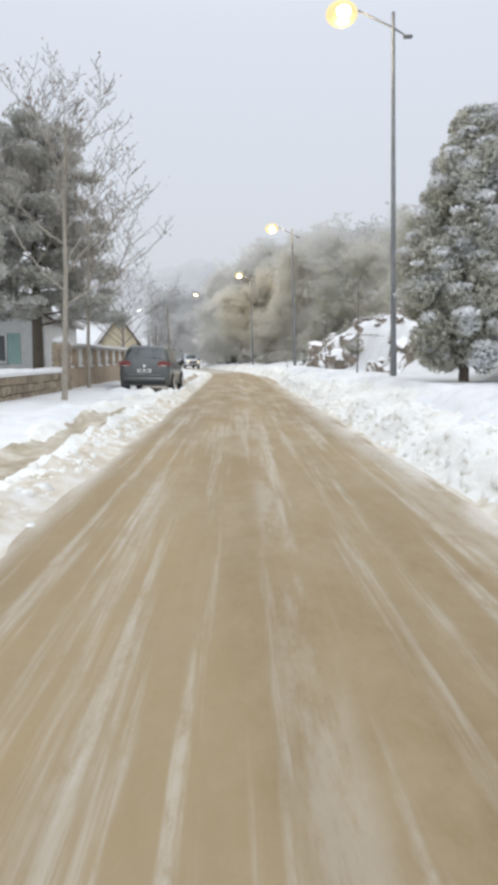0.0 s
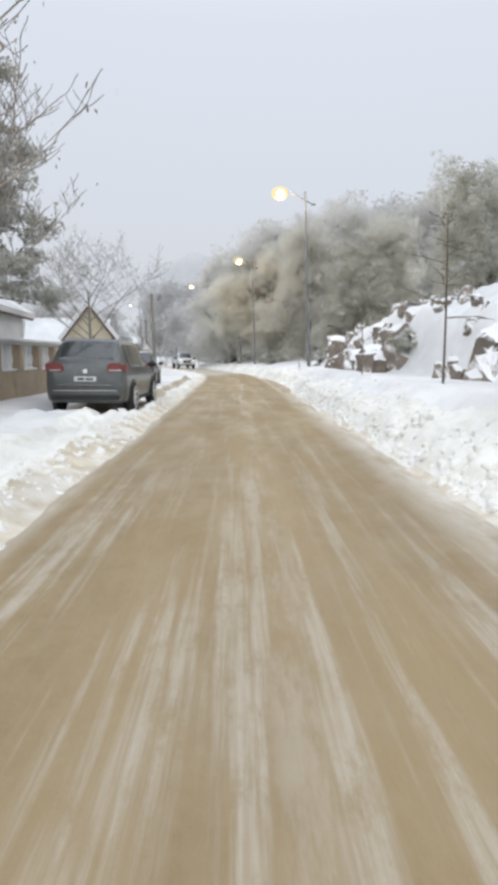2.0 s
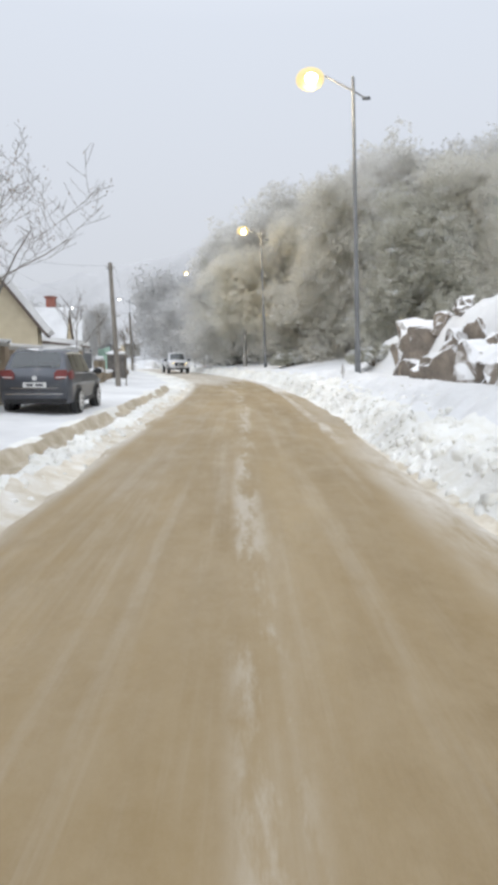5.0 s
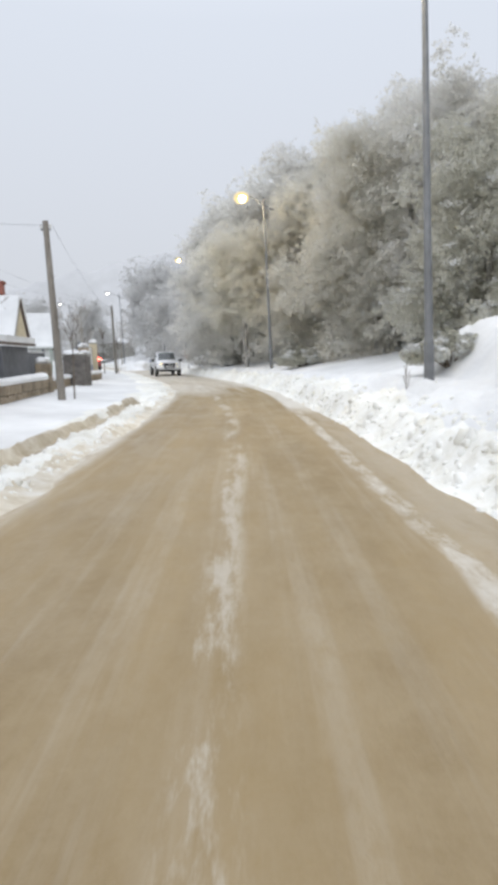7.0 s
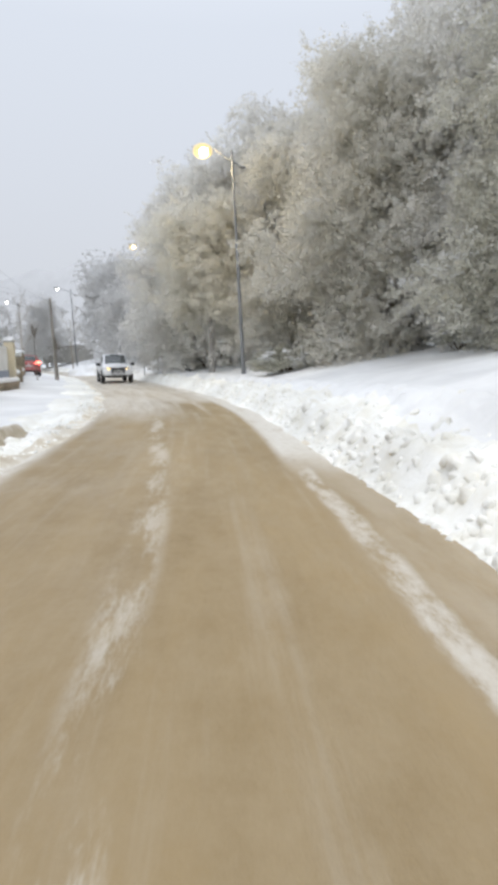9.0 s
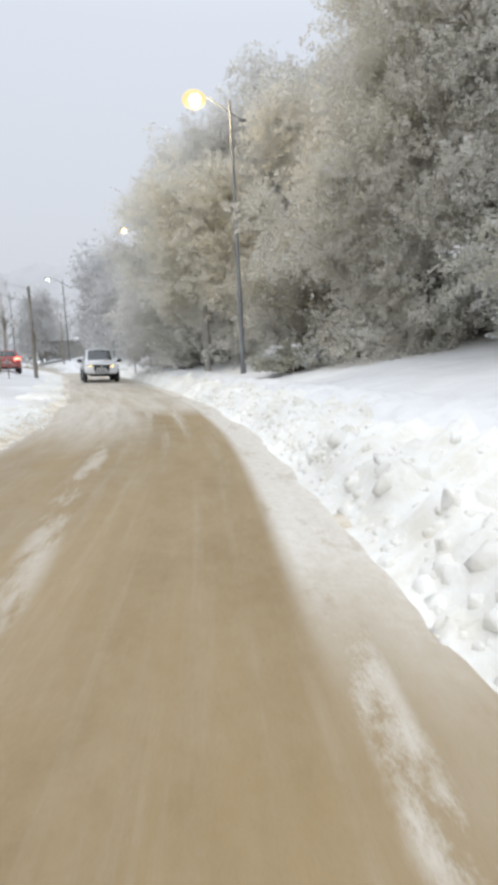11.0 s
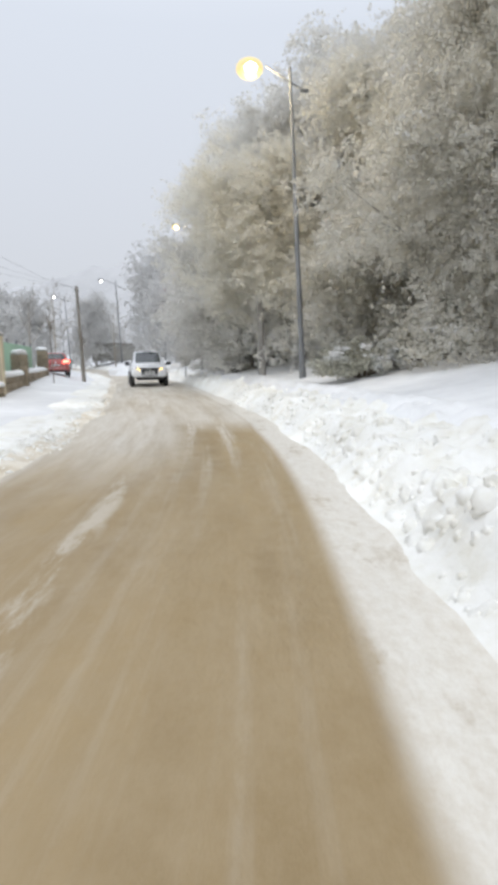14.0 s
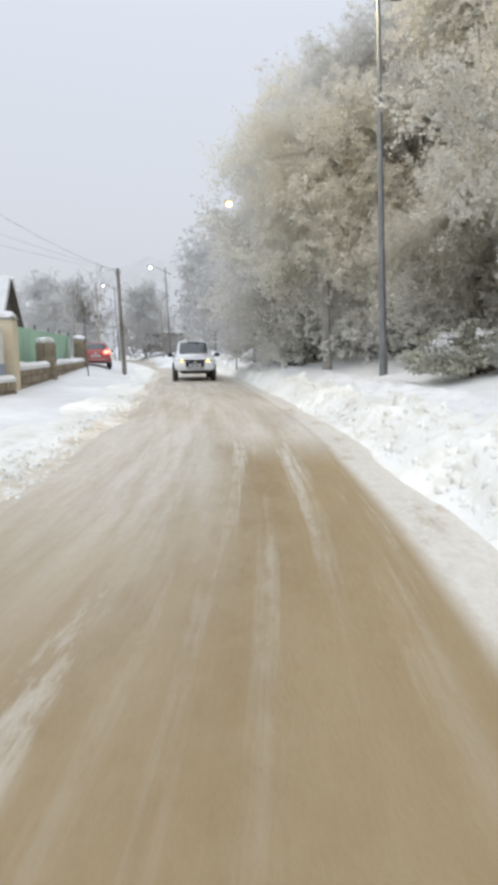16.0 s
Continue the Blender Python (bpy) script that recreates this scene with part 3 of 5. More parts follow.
def spray_cloud(rng, centers, sizes, twigs, per, leaf, droop=0.5, wide=0.34):
    """Leaves set along short twigs that reach outwards and hang a little, in feathery sprays."""
    centers, sizes = np.array(centers, float), np.array(sizes, float)
    k = np.repeat(np.arange(len(sizes)), np.maximum(3, (twigs * (sizes / sizes.mean()) ** 1.5).astype(int)))
    n = len(k)
    r = sizes[k]
    start = centers[k] + np.clip(rng.normal(size=(n, 3)), -1.5, 1.5) * (0.46 * r)[:, None]
    out = centers[k] * np.array([1.0, 1.0, 0.0])
    out /= np.linalg.norm(out, axis=1)[:, None] + 0.3
    d = 0.7 * out + rng.normal(size=(n, 3)) * 0.6
    d[:, 2] += 0.15
    d /= np.linalg.norm(d, axis=1)[:, None]
    length = r * rng.uniform(0.4, 1.0, n)
    t = rng.uniform(0.0, 1.0, (n, per, 1))
    p = start[:, None] + d[:, None] * length[:, None, None] * t
    p[:, :, 2] -= droop * 0.45 * length[:, None] * t[:, :, 0] ** 2
    p += rng.normal(size=p.shape) * 0.055
    a = d[:, None] * 0.6 + rng.normal(size=p.shape) * 0.6
    a[:, :, 2] -= droop * 0.5
    p, a = p.reshape(-1, 3), a.reshape(-1, 3)
    return leaf_triangles(rng, p, a, leaf * rng.uniform(0.6, 1.4, len(p)), wide)


def raw_mesh(name, verts, faces, mat):
    me = bpy.data.meshes.new(name)
    me.from_pydata(verts, [], faces)
    me.materials.append(mat)
    return me


def limbs(rng, height, lean, n, reach, start, rise, r0, sides=7):
    """A tapering trunk with side limbs; gives the mesh data and the limb tips."""
    g = Geo()
    wob = [Vector((rng.normal() * 0.05 * height * i / 6 * 0.4 + lean[0] * i / 6, rng.normal() * 0.05 * height * i / 6 * 0.4 + lean[1] * i / 6, height * i / 6)) for i in range(7)]
    wob[0] = Vector((0, 0, -0.3))
    g.tube(wob, [r0 * (1 - 0.85 * (i / 6) ** 0.9) + 0.008 for i in range(7)], sides)
    tips = [wob[-1]]
    for k in range(n):
        f = start + (1 - start) * (k + rng.uniform(0, 0.8)) / n
        i = min(5, int(f * 6))
        p = wob[i].lerp(wob[i + 1], f * 6 - i)
        az = k * 2.4 + rng.uniform(-0.5, 0.5)
        length = reach * (1.05 - 0.62 * f) * rng.uniform(0.75, 1.2)
        d = Vector((math.cos(az), math.sin(az), 0))
        q = [p + d * length * s + Vector((0, 0, rise * length * (s ** 1.5))) + Vector(tuple(rng.normal(size=3) * 0.05 * length * s)) for s in (0, 0.35, 0.7, 1.0)]
        rr = r0 * (1 - 0.85 * f) * 0.55
        g.tube(q, [rr, rr * 0.7, rr * 0.4, max(0.006, rr * 0.12)], 5)
        tips += [q[1].lerp(q[2], 0.5), q[2], q[3]]
        for s in range(2):
            w = q[1 + s] + Vector(tuple(rng.normal(size=3) * 0.28 * length)) + d * 0.2 * length
            g.tube([q[1 + s], w], [rr * 0.35, 0.008], 4)
            tips.append(w)
    return g, tips


def wood_tree_meshes(seed, height, reach, leaf_mat, twigs=16, per=14, leaf=0.15, start=0.18, rise=0.25, clump=0.95, bark="bark", extra=40, lean=(0, 0), snow=0.1, snow_per=16, droop=0.6, skirt=0):
    rng = np.random.default_rng(seed)
    g, tips = limbs(rng, height, lean, 15, reach, start, rise, 0.022 * height)
    cs = [tuple(t) for t in tips]
    for _ in range(extra):
        t = tips[rng.integers(len(tips))]
        cs.append(tuple(np.array(t) + rng.normal(size=3) * np.array([0.5, 0.5, 0.45]) * reach * 0.4))
    cs = [c for c in cs if c[2] > height * start * 0.7]
    for _ in range(skirt):
        az, d = rng.uniform(0, 6.28), reach * math.sqrt(rng.uniform(0.02, 0.75))
        cs.append((math.cos(az) * d, math.sin(az) * d, rng.uniform(0.15, 0.34 * height)))
    sizes = [clump * rng.uniform(0.45, 1.45) for _ in cs]
    verts, faces = spray_cloud(rng, cs, sizes, twigs, per, leaf, droop)
    caps = [(c, s) for c, s in zip(cs, sizes) if rng.uniform() < snow]
    sv, sf = leaf_cloud(rng, [(c[0] * 1.05, c[1] * 1.05, c[2] + s * 0.3) for c, s in caps], [s * 0.6 for c, s in caps], snow_per, leaf * 0.9, 0.3)
    return g.mesh("trunk", M[bark], True), raw_mesh("crown", verts, faces, M[leaf_mat]), raw_mesh("snow_load", sv, sf, M["snow"])


def plant_tree(meshes, x, y, turn, scale, label, name="tree", group="", z=None, squeeze=1.0):
    z = ground(x, y) - 0.05 if z is None else z
    t = thing(name, Matrix.Translation((x, y, z)) @ pose(0, 0, 0, 0, 0, turn) @ Matrix.Diagonal((scale * squeeze, scale * squeeze, scale, 1)), label, "tree" if "shrub" not in name else "shrub", group)
    for n, me in zip(("trunk", "crown", "snow_load"), meshes):
        p = part(n, me, None, t)
        if n == "snow_load":
            tagged(p, kind="stuff")
    return t


FINE = [wood_tree_meshes(11 + k, 10.0, 3.4, "fringe_leaf", 30, 26, 0.088, start=0.14, clump=0.80, extra=230, skirt=26, snow=0.10, snow_per=50, bark="grey_bark") for k in range(2)]
WOOD = [wood_tree_meshes(14 + k, 10.0, 3.4, "wood_leaf", 22, 19, 0.112, start=0.10, clump=0.82, extra=220, skirt=46, snow=0.07, bark="grey_bark") for k in range(2)]
BACK = [wood_tree_meshes(17 + k, 10.0, 3.4, "wood_leaf", 16, 14, 0.15, start=0.10, clump=0.85, extra=180, skirt=36, snow=0.07, bark="grey_bark") for k in range(2)]
OVER = wood_tree_meshes(26, 10.0, 3.7, "fringe_leaf", 28, 24, 0.088, start=0.34, clump=0.80, extra=240, snow=0.06, snow_per=30, bark="grey_bark", lean=(-0.5, -0.2))
# hazy trees, made pale by their colour alone
PALE = [wood_tree_meshes(31 + k, 10.5, 4.2, "haze_pale", 13, 9, 0.27, start=0.06, clump=1.25, extra=80, bark="haze_pale", snow=0.1) for k in range(3)]
rng = np.random.default_rng(5)
# near edge of the wood, then the hillside behind it
edge_trees = [(10.6, 54.6, 0.88), (6.4, 60.5, 0.92), (9.5, 58.0, 1.02), (5.0, 67.5, 1.03), (8.2, 64.5, 1.10), (2.6, 72.0, 1.08), (0.0, 76.0, 1.12), (-1.7, 80.0, 1.05), (5.6, 73.5, 1.2),
              (13.8, 57.5, 0.92), (12.8, 63.0, 1.02), (11.2, 68.5, 1.15), (2.8, 80.0, 1.2), (8.5, 79.0, 1.25), (17.5, 62.0, 0.95)]
for k, (x, y, s) in enumerate(edge_trees):
    plant_tree((FINE if (x, y) in ((10.6, 54.6), (6.4, 60.5), (5.0, 67.5)) else BACK if x > 9.8 or y > 79.7 and x > 0 else WOOD)[k % 2], x, y, 67 * k, s, "dense evergreen tree dusted with snow at the wood's edge", "evergreen_tree", "wood on the hillside")
plant_tree(OVER, 0.0, 70.2, 0, 0.77, "evergreen tree leaning its crown over the road", "evergreen_tree", "wood on the hillside")
for k in range(34):
    x, y = rng.uniform(2, 46), rng.uniform(66, 112)
    if x < 14 and y < 84 or x < center(y) + 9:
        x += 13
    plant_tree(PALE[k % 3], x, y, 41 * k, rng.uniform(0.85, 1.18), "pale haze-grey tree on the misty hillside", "hillside_tree", "wood on the hillside")
for k in range(16):
    y = rng.uniform(96, 190)
    x = center(y) + (rng.uniform(5, 30) if k % 2 else rng.uniform(-42, -9))
    plant_tree(PALE[k % 3], x, y, 23 * k, rng.uniform(0.6, 0.95), "pale haze-grey tree far along the misty road", "far_tree", "trees along the far road")
for k, (x, y, s) in enumerate([(17, 38, 0.8), (24, 42, 0.95), (28, 36, 0.95)]):
    plant_tree(PALE[k % 3], x, y, 50 * k, s, "pale haze-grey tree above the rocky bank", "hillside_tree", "wood on the hillside")

for k, (x, y, s) in enumerate([(-8, 112, 1.0), (-11.5, 119, 1.1), (-5, 107, 0.95), (-14.5, 127, 1.15), (-2.5, 115, 1.1), (-30, 121, 0.8), (-37, 128, 0.85), (-26.5, 136, 0.9), (-41, 116, 0.8), (-33, 108, 0.6), (-24, 100, 0.5)]):
    plant_tree(PALE[k % 3], x, y, 31 * k, s, "pale haze-grey tree at the misty bend", "far_tree", "trees along the far road")

# snowy round evergreens beside the first lamp
def column_tree_meshes(seed, h, r):
    """A bushy upright evergreen, leafy almost to the snow."""
    rng = np.random.default_rng(seed)
    g = Geo().tube([(0, 0, -0.3), (0.03, 0.02, h * 0.5), (0, 0, h * 0.96)], [0.11, 0.07, 0.012], 9)
    cs, sz = [], []
    for k in range(230):
        f = 0.08 + 0.90 * (k + rng.uniform()) / 230
        rad = r * math.sqrt(rng.uniform(0.12, 1.0)) * (max(0.02, 1 - f ** 4.0) ** 0.62) * min(1.0, 0.52 + 1.5 * f) * (1 + 0.26 * math.sin(7 * f + 2 * math.sin(k * 2.399)))
        az = k * 2.399 + rng.uniform(-0.4, 0.4)
        c = Vector((math.cos(az) * rad, math.sin(az) * rad, h * f))
        if k % 3 == 0:
            g.tube([(0, 0, h * f * 0.86), tuple(c * 0.6 + Vector((0, 0, h * f * 0.36))), tuple(c)], [0.03, 0.018, 0.006], 5)
        cs.append(tuple(c))
        sz.append(0.36 * rng.uniform(0.6, 1.3))
    v, f = leaf_cloud(rng, cs, sz, 400, 0.078, 0.8)
    caps = [(c, s) for c, s in zip(cs, sz) if rng.uniform() < 0.7]
    sv, sf = leaf_cloud(rng, [(c[0] * 1.12, c[1] * 1.12, c[2] + s * 0.44) for c, s in caps], [s * 0.62 for c, s in caps], 330, 0.075, 0.5)
    return g.mesh("trunk", M["bark"], True), raw_mesh("crown", v, f, M["leaf"]), raw_mesh("snow_load", sv, sf, M["snow"])


SNOWY = column_tree_meshes(71, 5.2, 1.12)
for x, y, s in ((4.85, 14.0, 1.13), (6.7, 14.9, 1.05)):
    plant_tree(SNOWY, x, y, 40 * x, s, "bushy evergreen tree loaded with fresh snow", "snowy_evergreen")
BIG_BUSH = wood_tree_meshes(77, 7.0, 2.6, "bank_leaf", 24, 20, 0.085, start=0.06, rise=0.3, clump=0.70, extra=140, skirt=34, snow=0.35, snow_per=60, bark="grey_bark")
plant_tree(BIG_BUSH, 8.7, 52.8, 15, 1.0, "tall snow-flecked evergreen on the bank", "snowy_evergreen")
plant_tree(BIG_BUSH, 11.2, 38.0, 70, 0.78, "tall snow-flecked evergreen above the rocks", "snowy_evergreen")


def shrub_meshes(seed, r, h, per, leaf, mat="leaf"):
    rng = np.random.default_rng(seed)
    g = Geo()
    cs = []
    for k in range(26):
        az, d = rng.uniform(0, 6.28), r * math.sqrt(rng.uniform(0, 1))
        p = Vector((math.cos(az) * d, math.sin(az) * d, h * (1 - (d / r) ** 2 * 0.6) * rng.uniform(0.35, 1.0)))
        g.tube([(0, 0, -0.15), tuple(p * 0.5 + Vector((0, 0, 0.1))), tuple(p)], [0.03, 0.018, 0.006], 5)
        cs.append(tuple(p))
    sizes = [0.36 * r * rng.uniform(0.6, 1.2) for _ in cs]
    v, f = leaf_cloud(rng, cs, sizes, per, leaf)
    sv, sf = leaf_cloud(rng, [(c[0], c[1], c[2] + s * 0.5) for c, s in zip(cs, sizes)][::2], [s * 0.6 for s in sizes][::2], 70, leaf, 0.35)
    return g.mesh("stem", M["bark"], True), raw_mesh("foliage", v, f, M[mat]), raw_mesh("snow_load", sv, sf, M["snow"])


SHRUB = [shrub_meshes(51, 1.2, 1.0, 330, 0.085), shrub_meshes(52, 1.1, 1.2, 330, 0.085)]


def plant_shrub(k, x, y, s, turn, label):
    t = thing("shrub", Matrix.Translation((x, y, ground(x, y) - 0.05)) @ pose(0, 0, 0, 0, 0, turn) @ Matrix.Diagonal((s, s, s, 1)), label, "shrub", "shrubs on the bank")
    for n, me in zip(("stem", "foliage", "snow_load"), SHRUB[k % 2]):
        p = part(n, me, None, t)
        if n == "snow_load":
            tagged(p, kind="stuff")


for k, (x, y, s) in enumerate([(2.9, 61.8, 0.95), (4.6, 62.8, 1.0), (-0.4, 77.0, 1.0), (1.0, 75.2, 1.1), (4.7, 44.6, 0.7), (5.35, 29.0, 0.62), (6.3, 66.0, 1.2), (7.6, 56.5, 0.7), (3.2, 69.3, 1.0)]):
    plant_shrub(k, x, y, s, 77 * k, "low evergreen shrub flecked with snow")


# ---- bare street trees ----
def bare_tree_meshes(seed, height, levels, spread_, leaf_n, r0, clear=0.3, up=0.55, first=6, reach=1.0):
    rng = np.random.default_rng(seed)
    g, fine = Geo(), Geo()
    ends = []

    def grow(p, d, length, r, level):
        q = [p]
        dd = d.copy()
        for i in range(4):
            dd = (dd + Vector(tuple(rng.normal(size=3) * (0.10 if level else 0.018))) + Vector((0, 0, 0.16 * up))).normalized()
            q.append(q[-1] + dd * length / 4)
        (g if level < 3 else fine).tube(q, [max(0.0075, r * (1 - 0.16 * i)) for i in range(5)], 6 if level < 2 else 3, caps=False)
        if level >= levels:
            ends.append((q[-1], dd))
            return
        kids = (5 if level == 1 else 4 if level == 2 else 3) if level else first
        for k in range(kids):
            f = (clear if level == 0 else 0.25) + (1 - (clear if level == 0 else 0.25)) * (k + rng.uniform(0.1, 0.9)) / kids
            i = min(3, int(f * 4))
            at = q[i].lerp(q[i + 1], f * 4 - i)
            az = k * 2.4 + rng.uniform(-0.6, 0.6)
            out = Vector((math.cos(az), math.sin(az), 0))
            sp = spread_ * (1.3 - 0.7 * f) if level == 0 else spread_ * 0.8
            nd = (dd * (1 - sp) + out * sp + Vector((0, 0, up * 0.2))).normalized()
            grow(at, nd, length * rng.uniform(0.40, 0.58) * (reach * (1.2 - 0.75 * f) if level == 0 else 1.0), r * (1 - 0.16 * f * 4) * 0.46, level + 1)
        ends.append((q[-1], dd))

    grow(Vector((0, 0, -0.2)), Vector((0, 0, 1)), height, r0, 0)
    v, f = [], []
    for k in range(leaf_n):
        p, d = ends[rng.integers(len(ends))]
        c = np.array(p) + rng.normal(size=3) * 0.12
        a, b = np.array([0.01, 0.02, -0.06]) * rng.uniform(0.6, 1.5) + rng.normal(size=3) * 0.012, rng.normal(size=3) * 0.014
        i = len(v)
        v += [tuple(c), tuple(c + a * 0.5 + b), tuple(c + a), tuple(c + a * 0.5 - b)]
        f.append((i, i + 1, i + 2, i + 3))
    return g, fine, raw_mesh("pod_spray", v, f, M["dry_leaf"])


def bare_tree(seed, x, y, height, levels, spread_, leaf_n, r0, label, bark="pale_bark", clear=0.3, up=0.55, turn=0, name="bare_tree", first=6, reach=1.0):
    g, fine, pods = bare_tree_meshes(seed, height, levels, spread_, leaf_n, r0, clear, up, first, reach)
    t = thing(name, pose(x, y, ground(x, y) - 0.03, 0, 0, turn), label, "tree", "bare street trees")
    part("limb_frame", g.mesh("limb_frame", M[bark], True), None, t)
    if fine.v:
        tagged(part("twig_spray", fine.mesh("twig_spray", M["twig"]), None, t), kind="stuff")
    if leaf_n:
        tagged(part("pod_spray", pods, None, t, "dry brown hanging seed pods"), kind="stuff")
    return t


bare_tree(3, -5.15, 16.6, 7.3, 4, 0.74, 700, 0.085, "tall bare street tree with dry hanging seed pods", turn=40, clear=0.36, up=0.62, first=13, reach=0.85)
bare_tree(4, -5.9, 22.6, 6.2, 4, 0.66, 420, 0.08, "bare street tree with thin pale branches", turn=100, up=0.7, first=12, clear=0.34, reach=0.85)
bare_tree(6, -7.8, 40.2, 4.7, 4, 0.74, 1200, 0.12, "bare spreading tree with a few dry leaves", "twig", turn=200, clear=0.40, up=0.42, first=11, reach=1.95)
bare_tree(7, 3.6, 20.2, 3.3, 2, 0.85, 16, 0.028, "thin bare sapling standing in the snow", "bark", clear=0.42, up=0.05, name="sapling", first=9, reach=0.5)
bare_tree(8, 3.8, 28.6, 2.5, 2, 0.8, 10, 0.026, "thin bare sapling standing in the snow", "bark", clear=0.5, up=0.1, name="sapling", reach=0.45)
bare_tree(9, 3.14, 42.5, 0.6, 1, 0.32, 0, 0.009, "small bare twig poking from the snow", "bark", name="sapling")
bare_tree(12, -5.5, 49.9, 2.35, 2, 0.55, 14, 0.03, "young bare tree beside the utility pole", "bark", clear=0.6, name="young_tree")
bare_tree(13, -5.9, 43.2, 3.0, 2, 0.6, 20, 0.03, "young bare tree with upright twigs", "bark", clear=0.55, name="young_tree")
bare_tree(14, -10.4, 75.0, 2.9, 2, 0.35, 0, 0.03, "thin bare leaning sapling by the stone wall", "bark", clear=0.8, name="young_tree")
bare_tree(15, -10.3, 79.5, 2.4, 2, 0.35, 0, 0.025, "thin bare sapling by the far wall", "bark", clear=0.8, name="young_tree")
for k, (x, y) in enumerate([(-16.5, 92), (-21, 98), (-15, 104), (-26, 90)]):
    bare_tree(20 + k, x, y, 6.0, 3, 0.55, 60, 0.08, "leafless tree beyond the walls in mist", "pale_bark", name="bare_tree")


# ---- cedar on the house side ----
def cedar(x, y, height, seed, label):
    rng = np.random.default_rng(seed)
    t = thing("cedar_tree", pose(x, y, ground(x, y) - 0.05), label, "tree", "cedars behind the wall")
    g = Geo().tube([(0, 0, -0.2), (0.05, 0, height * 0.5), (0.1, 0.05, height)], [0.24, 0.15, 0.02], 9)
    cs, sz = [], []
    for k in range(58):
        f = 0.24 + 0.74 * k / 58
        az = k * 2.399
        length = 3.9 * (1.1 - f) ** 0.6 * rng.uniform(0.62, 1.08) + 0.3
        p = Vector((0.05, 0, height * f))
        d = Vector((math.cos(az), math.sin(az), 0))
        q = [p, p + d * length * 0.5 + Vector((0, 0, 0.10 * length)), p + d * length + Vector((0, 0, 0.02 * length))]
        g.tube(q, [0.06 * (1.1 - f), 0.04 * (1.1 - f), 0.008], 5)
        for s in np.linspace(0.35, 1.0, 6):
            c = q[0].lerp(q[2], s) + Vector((0, 0, 0.08 * length))
            cs.append(tuple(np.array(c) + rng.normal(size=3) * 0.14))
            sz.append(0.58 * rng.uniform(0.6, 1.2))
    part("trunk", g, M["bark"], t, smooth=True)
    v, f = leaf_cloud(rng, cs, sz, 215, 0.115, 0.5, 0.8)
    part("crown", raw_mesh("crown", v, f, M["cedar_leaf"]), None, t)
    sv, sf = leaf_cloud(rng, [(c[0], c[1], c[2] + 0.12) for c in cs][::2], [s * 0.7 for s in sz][::2], 16, 0.15, 0.2)
    tagged(part("snow_load", raw_mesh("snow_load", sv, sf, M["snow"]), None, t), kind="stuff")


cedar(-8.2, 24.0, 9.8, 61, "large flat-branched cedar dusted with snow")
cedar(-10.6, 20.0, 10.5, 62, "large flat-branched cedar dusted with snow")


# ---- rocky bank ----
def rock_mesh(seed, size):
    """A blocky rock: the hull of a jittered box, roughened."""
    rng = np.random.default_rng(seed)
    bm = bmesh.new()
    corners = [np.array((x, y, z)) * rng.uniform(0.45, 1.1, 3) for x in (-1, 1) for y in (-1, 1) for z in (-1, 1)]
    for p in corners + list(rng.uniform(-0.95, 0.95, (7, 3))):
        bm.verts.new(Vector((p[0] * size[0], p[1] * size[1], p[2] * size[2])))
    res = bmesh.ops.convex_hull(bm, input=bm.verts[:])
    bmesh.ops.delete(bm, geom=[v for v in bm.verts if not v.link_faces], context="VERTS")
    bmesh.ops.bevel(bm, geom=bm.edges[:], offset=0.035, segments=1, affect="EDGES")
    bmesh.ops.triangulate(bm, faces=bm.faces[:])
    bmesh.ops.subdivide_edges(bm, edges=[e for e in bm.edges if e.calc_length() > 0.25], cuts=2, use_grid_fill=True)
    for p in bm.verts:
        p.co += Vector((noise.noise(p.co * 3.3 + Vector((seed, 0, 0))), noise.noise(p.co * 3.3 + Vector((0, seed, 5))), noise.noise(p.co * 2.9 + Vector((7, 0, seed))))) * 0.17
    bmesh.ops.recalc_face_normals(bm, faces=bm.faces[:])
    me = bpy.data.meshes.new("stone")
    bm.to_mesh(me)
    bm.free()
    me.materials.append(M["rock"])
    return me


ROCKS = [rock_mesh(k + 1, (0.42 + 0.12 * (k % 2), 0.46 + 0.2 * (k % 3), 0.56 + 0.20 * (k % 4))) for k in range(12)]
rr = np.random.default_rng(17)
spots_ = []
for y in np.arange(28.6, 40.8, 0.62):
    grow = 0.65 + 0.35 * step(18, 33, y)
    e = rr.uniform() ** 1.5
    spots_.append((4.85 + 1.7 * e, y + rr.uniform(-0.4, 0.4), grow * rr.uniform(0.45, 1.0) * (1 - 0.35 * e)))
spots_ += [(4.65, 39.4, 0.8), (4.6, 40.1, 0.7), (4.85, 40.7, 0.9), (5.0, 39.8, 1.0), (5.1, 34.4, 1.25), (5.0, 33.4, 1.0), (4.95, 31.3, 1.1), (5.35, 30.2, 1.0), (4.55, 37.6, 0.95), (4.6, 36.2, 1.1), (4.75, 35.3, 1.0), (5.05, 32.4, 1.2), (5.45, 30.9, 1.0), (5.3, 33.0, 0.9), (5.15, 35.0, 1.0), (5.0, 36.8, 0.9), (5.6, 32.9, 0.9), (5.75, 34.2, 0.85), (5.9, 31.6, 0.45)]
faces_ = [(5.75, 23.3, 0.78), (6.2, 23.4, 0.72), (6.0, 24.0, 0.85), (6.75, 23.7, 0.45), (5.3, 24.0, 0.42), (5.1, 24.8, 0.42), (7.2, 23.5, 0.36)]
small_ = [(5.5 + 2.6 * rr.uniform() ** 1.3, rr.uniform(25.6, 36.0), rr.uniform(0.2, 0.42)) for _ in range(26)]
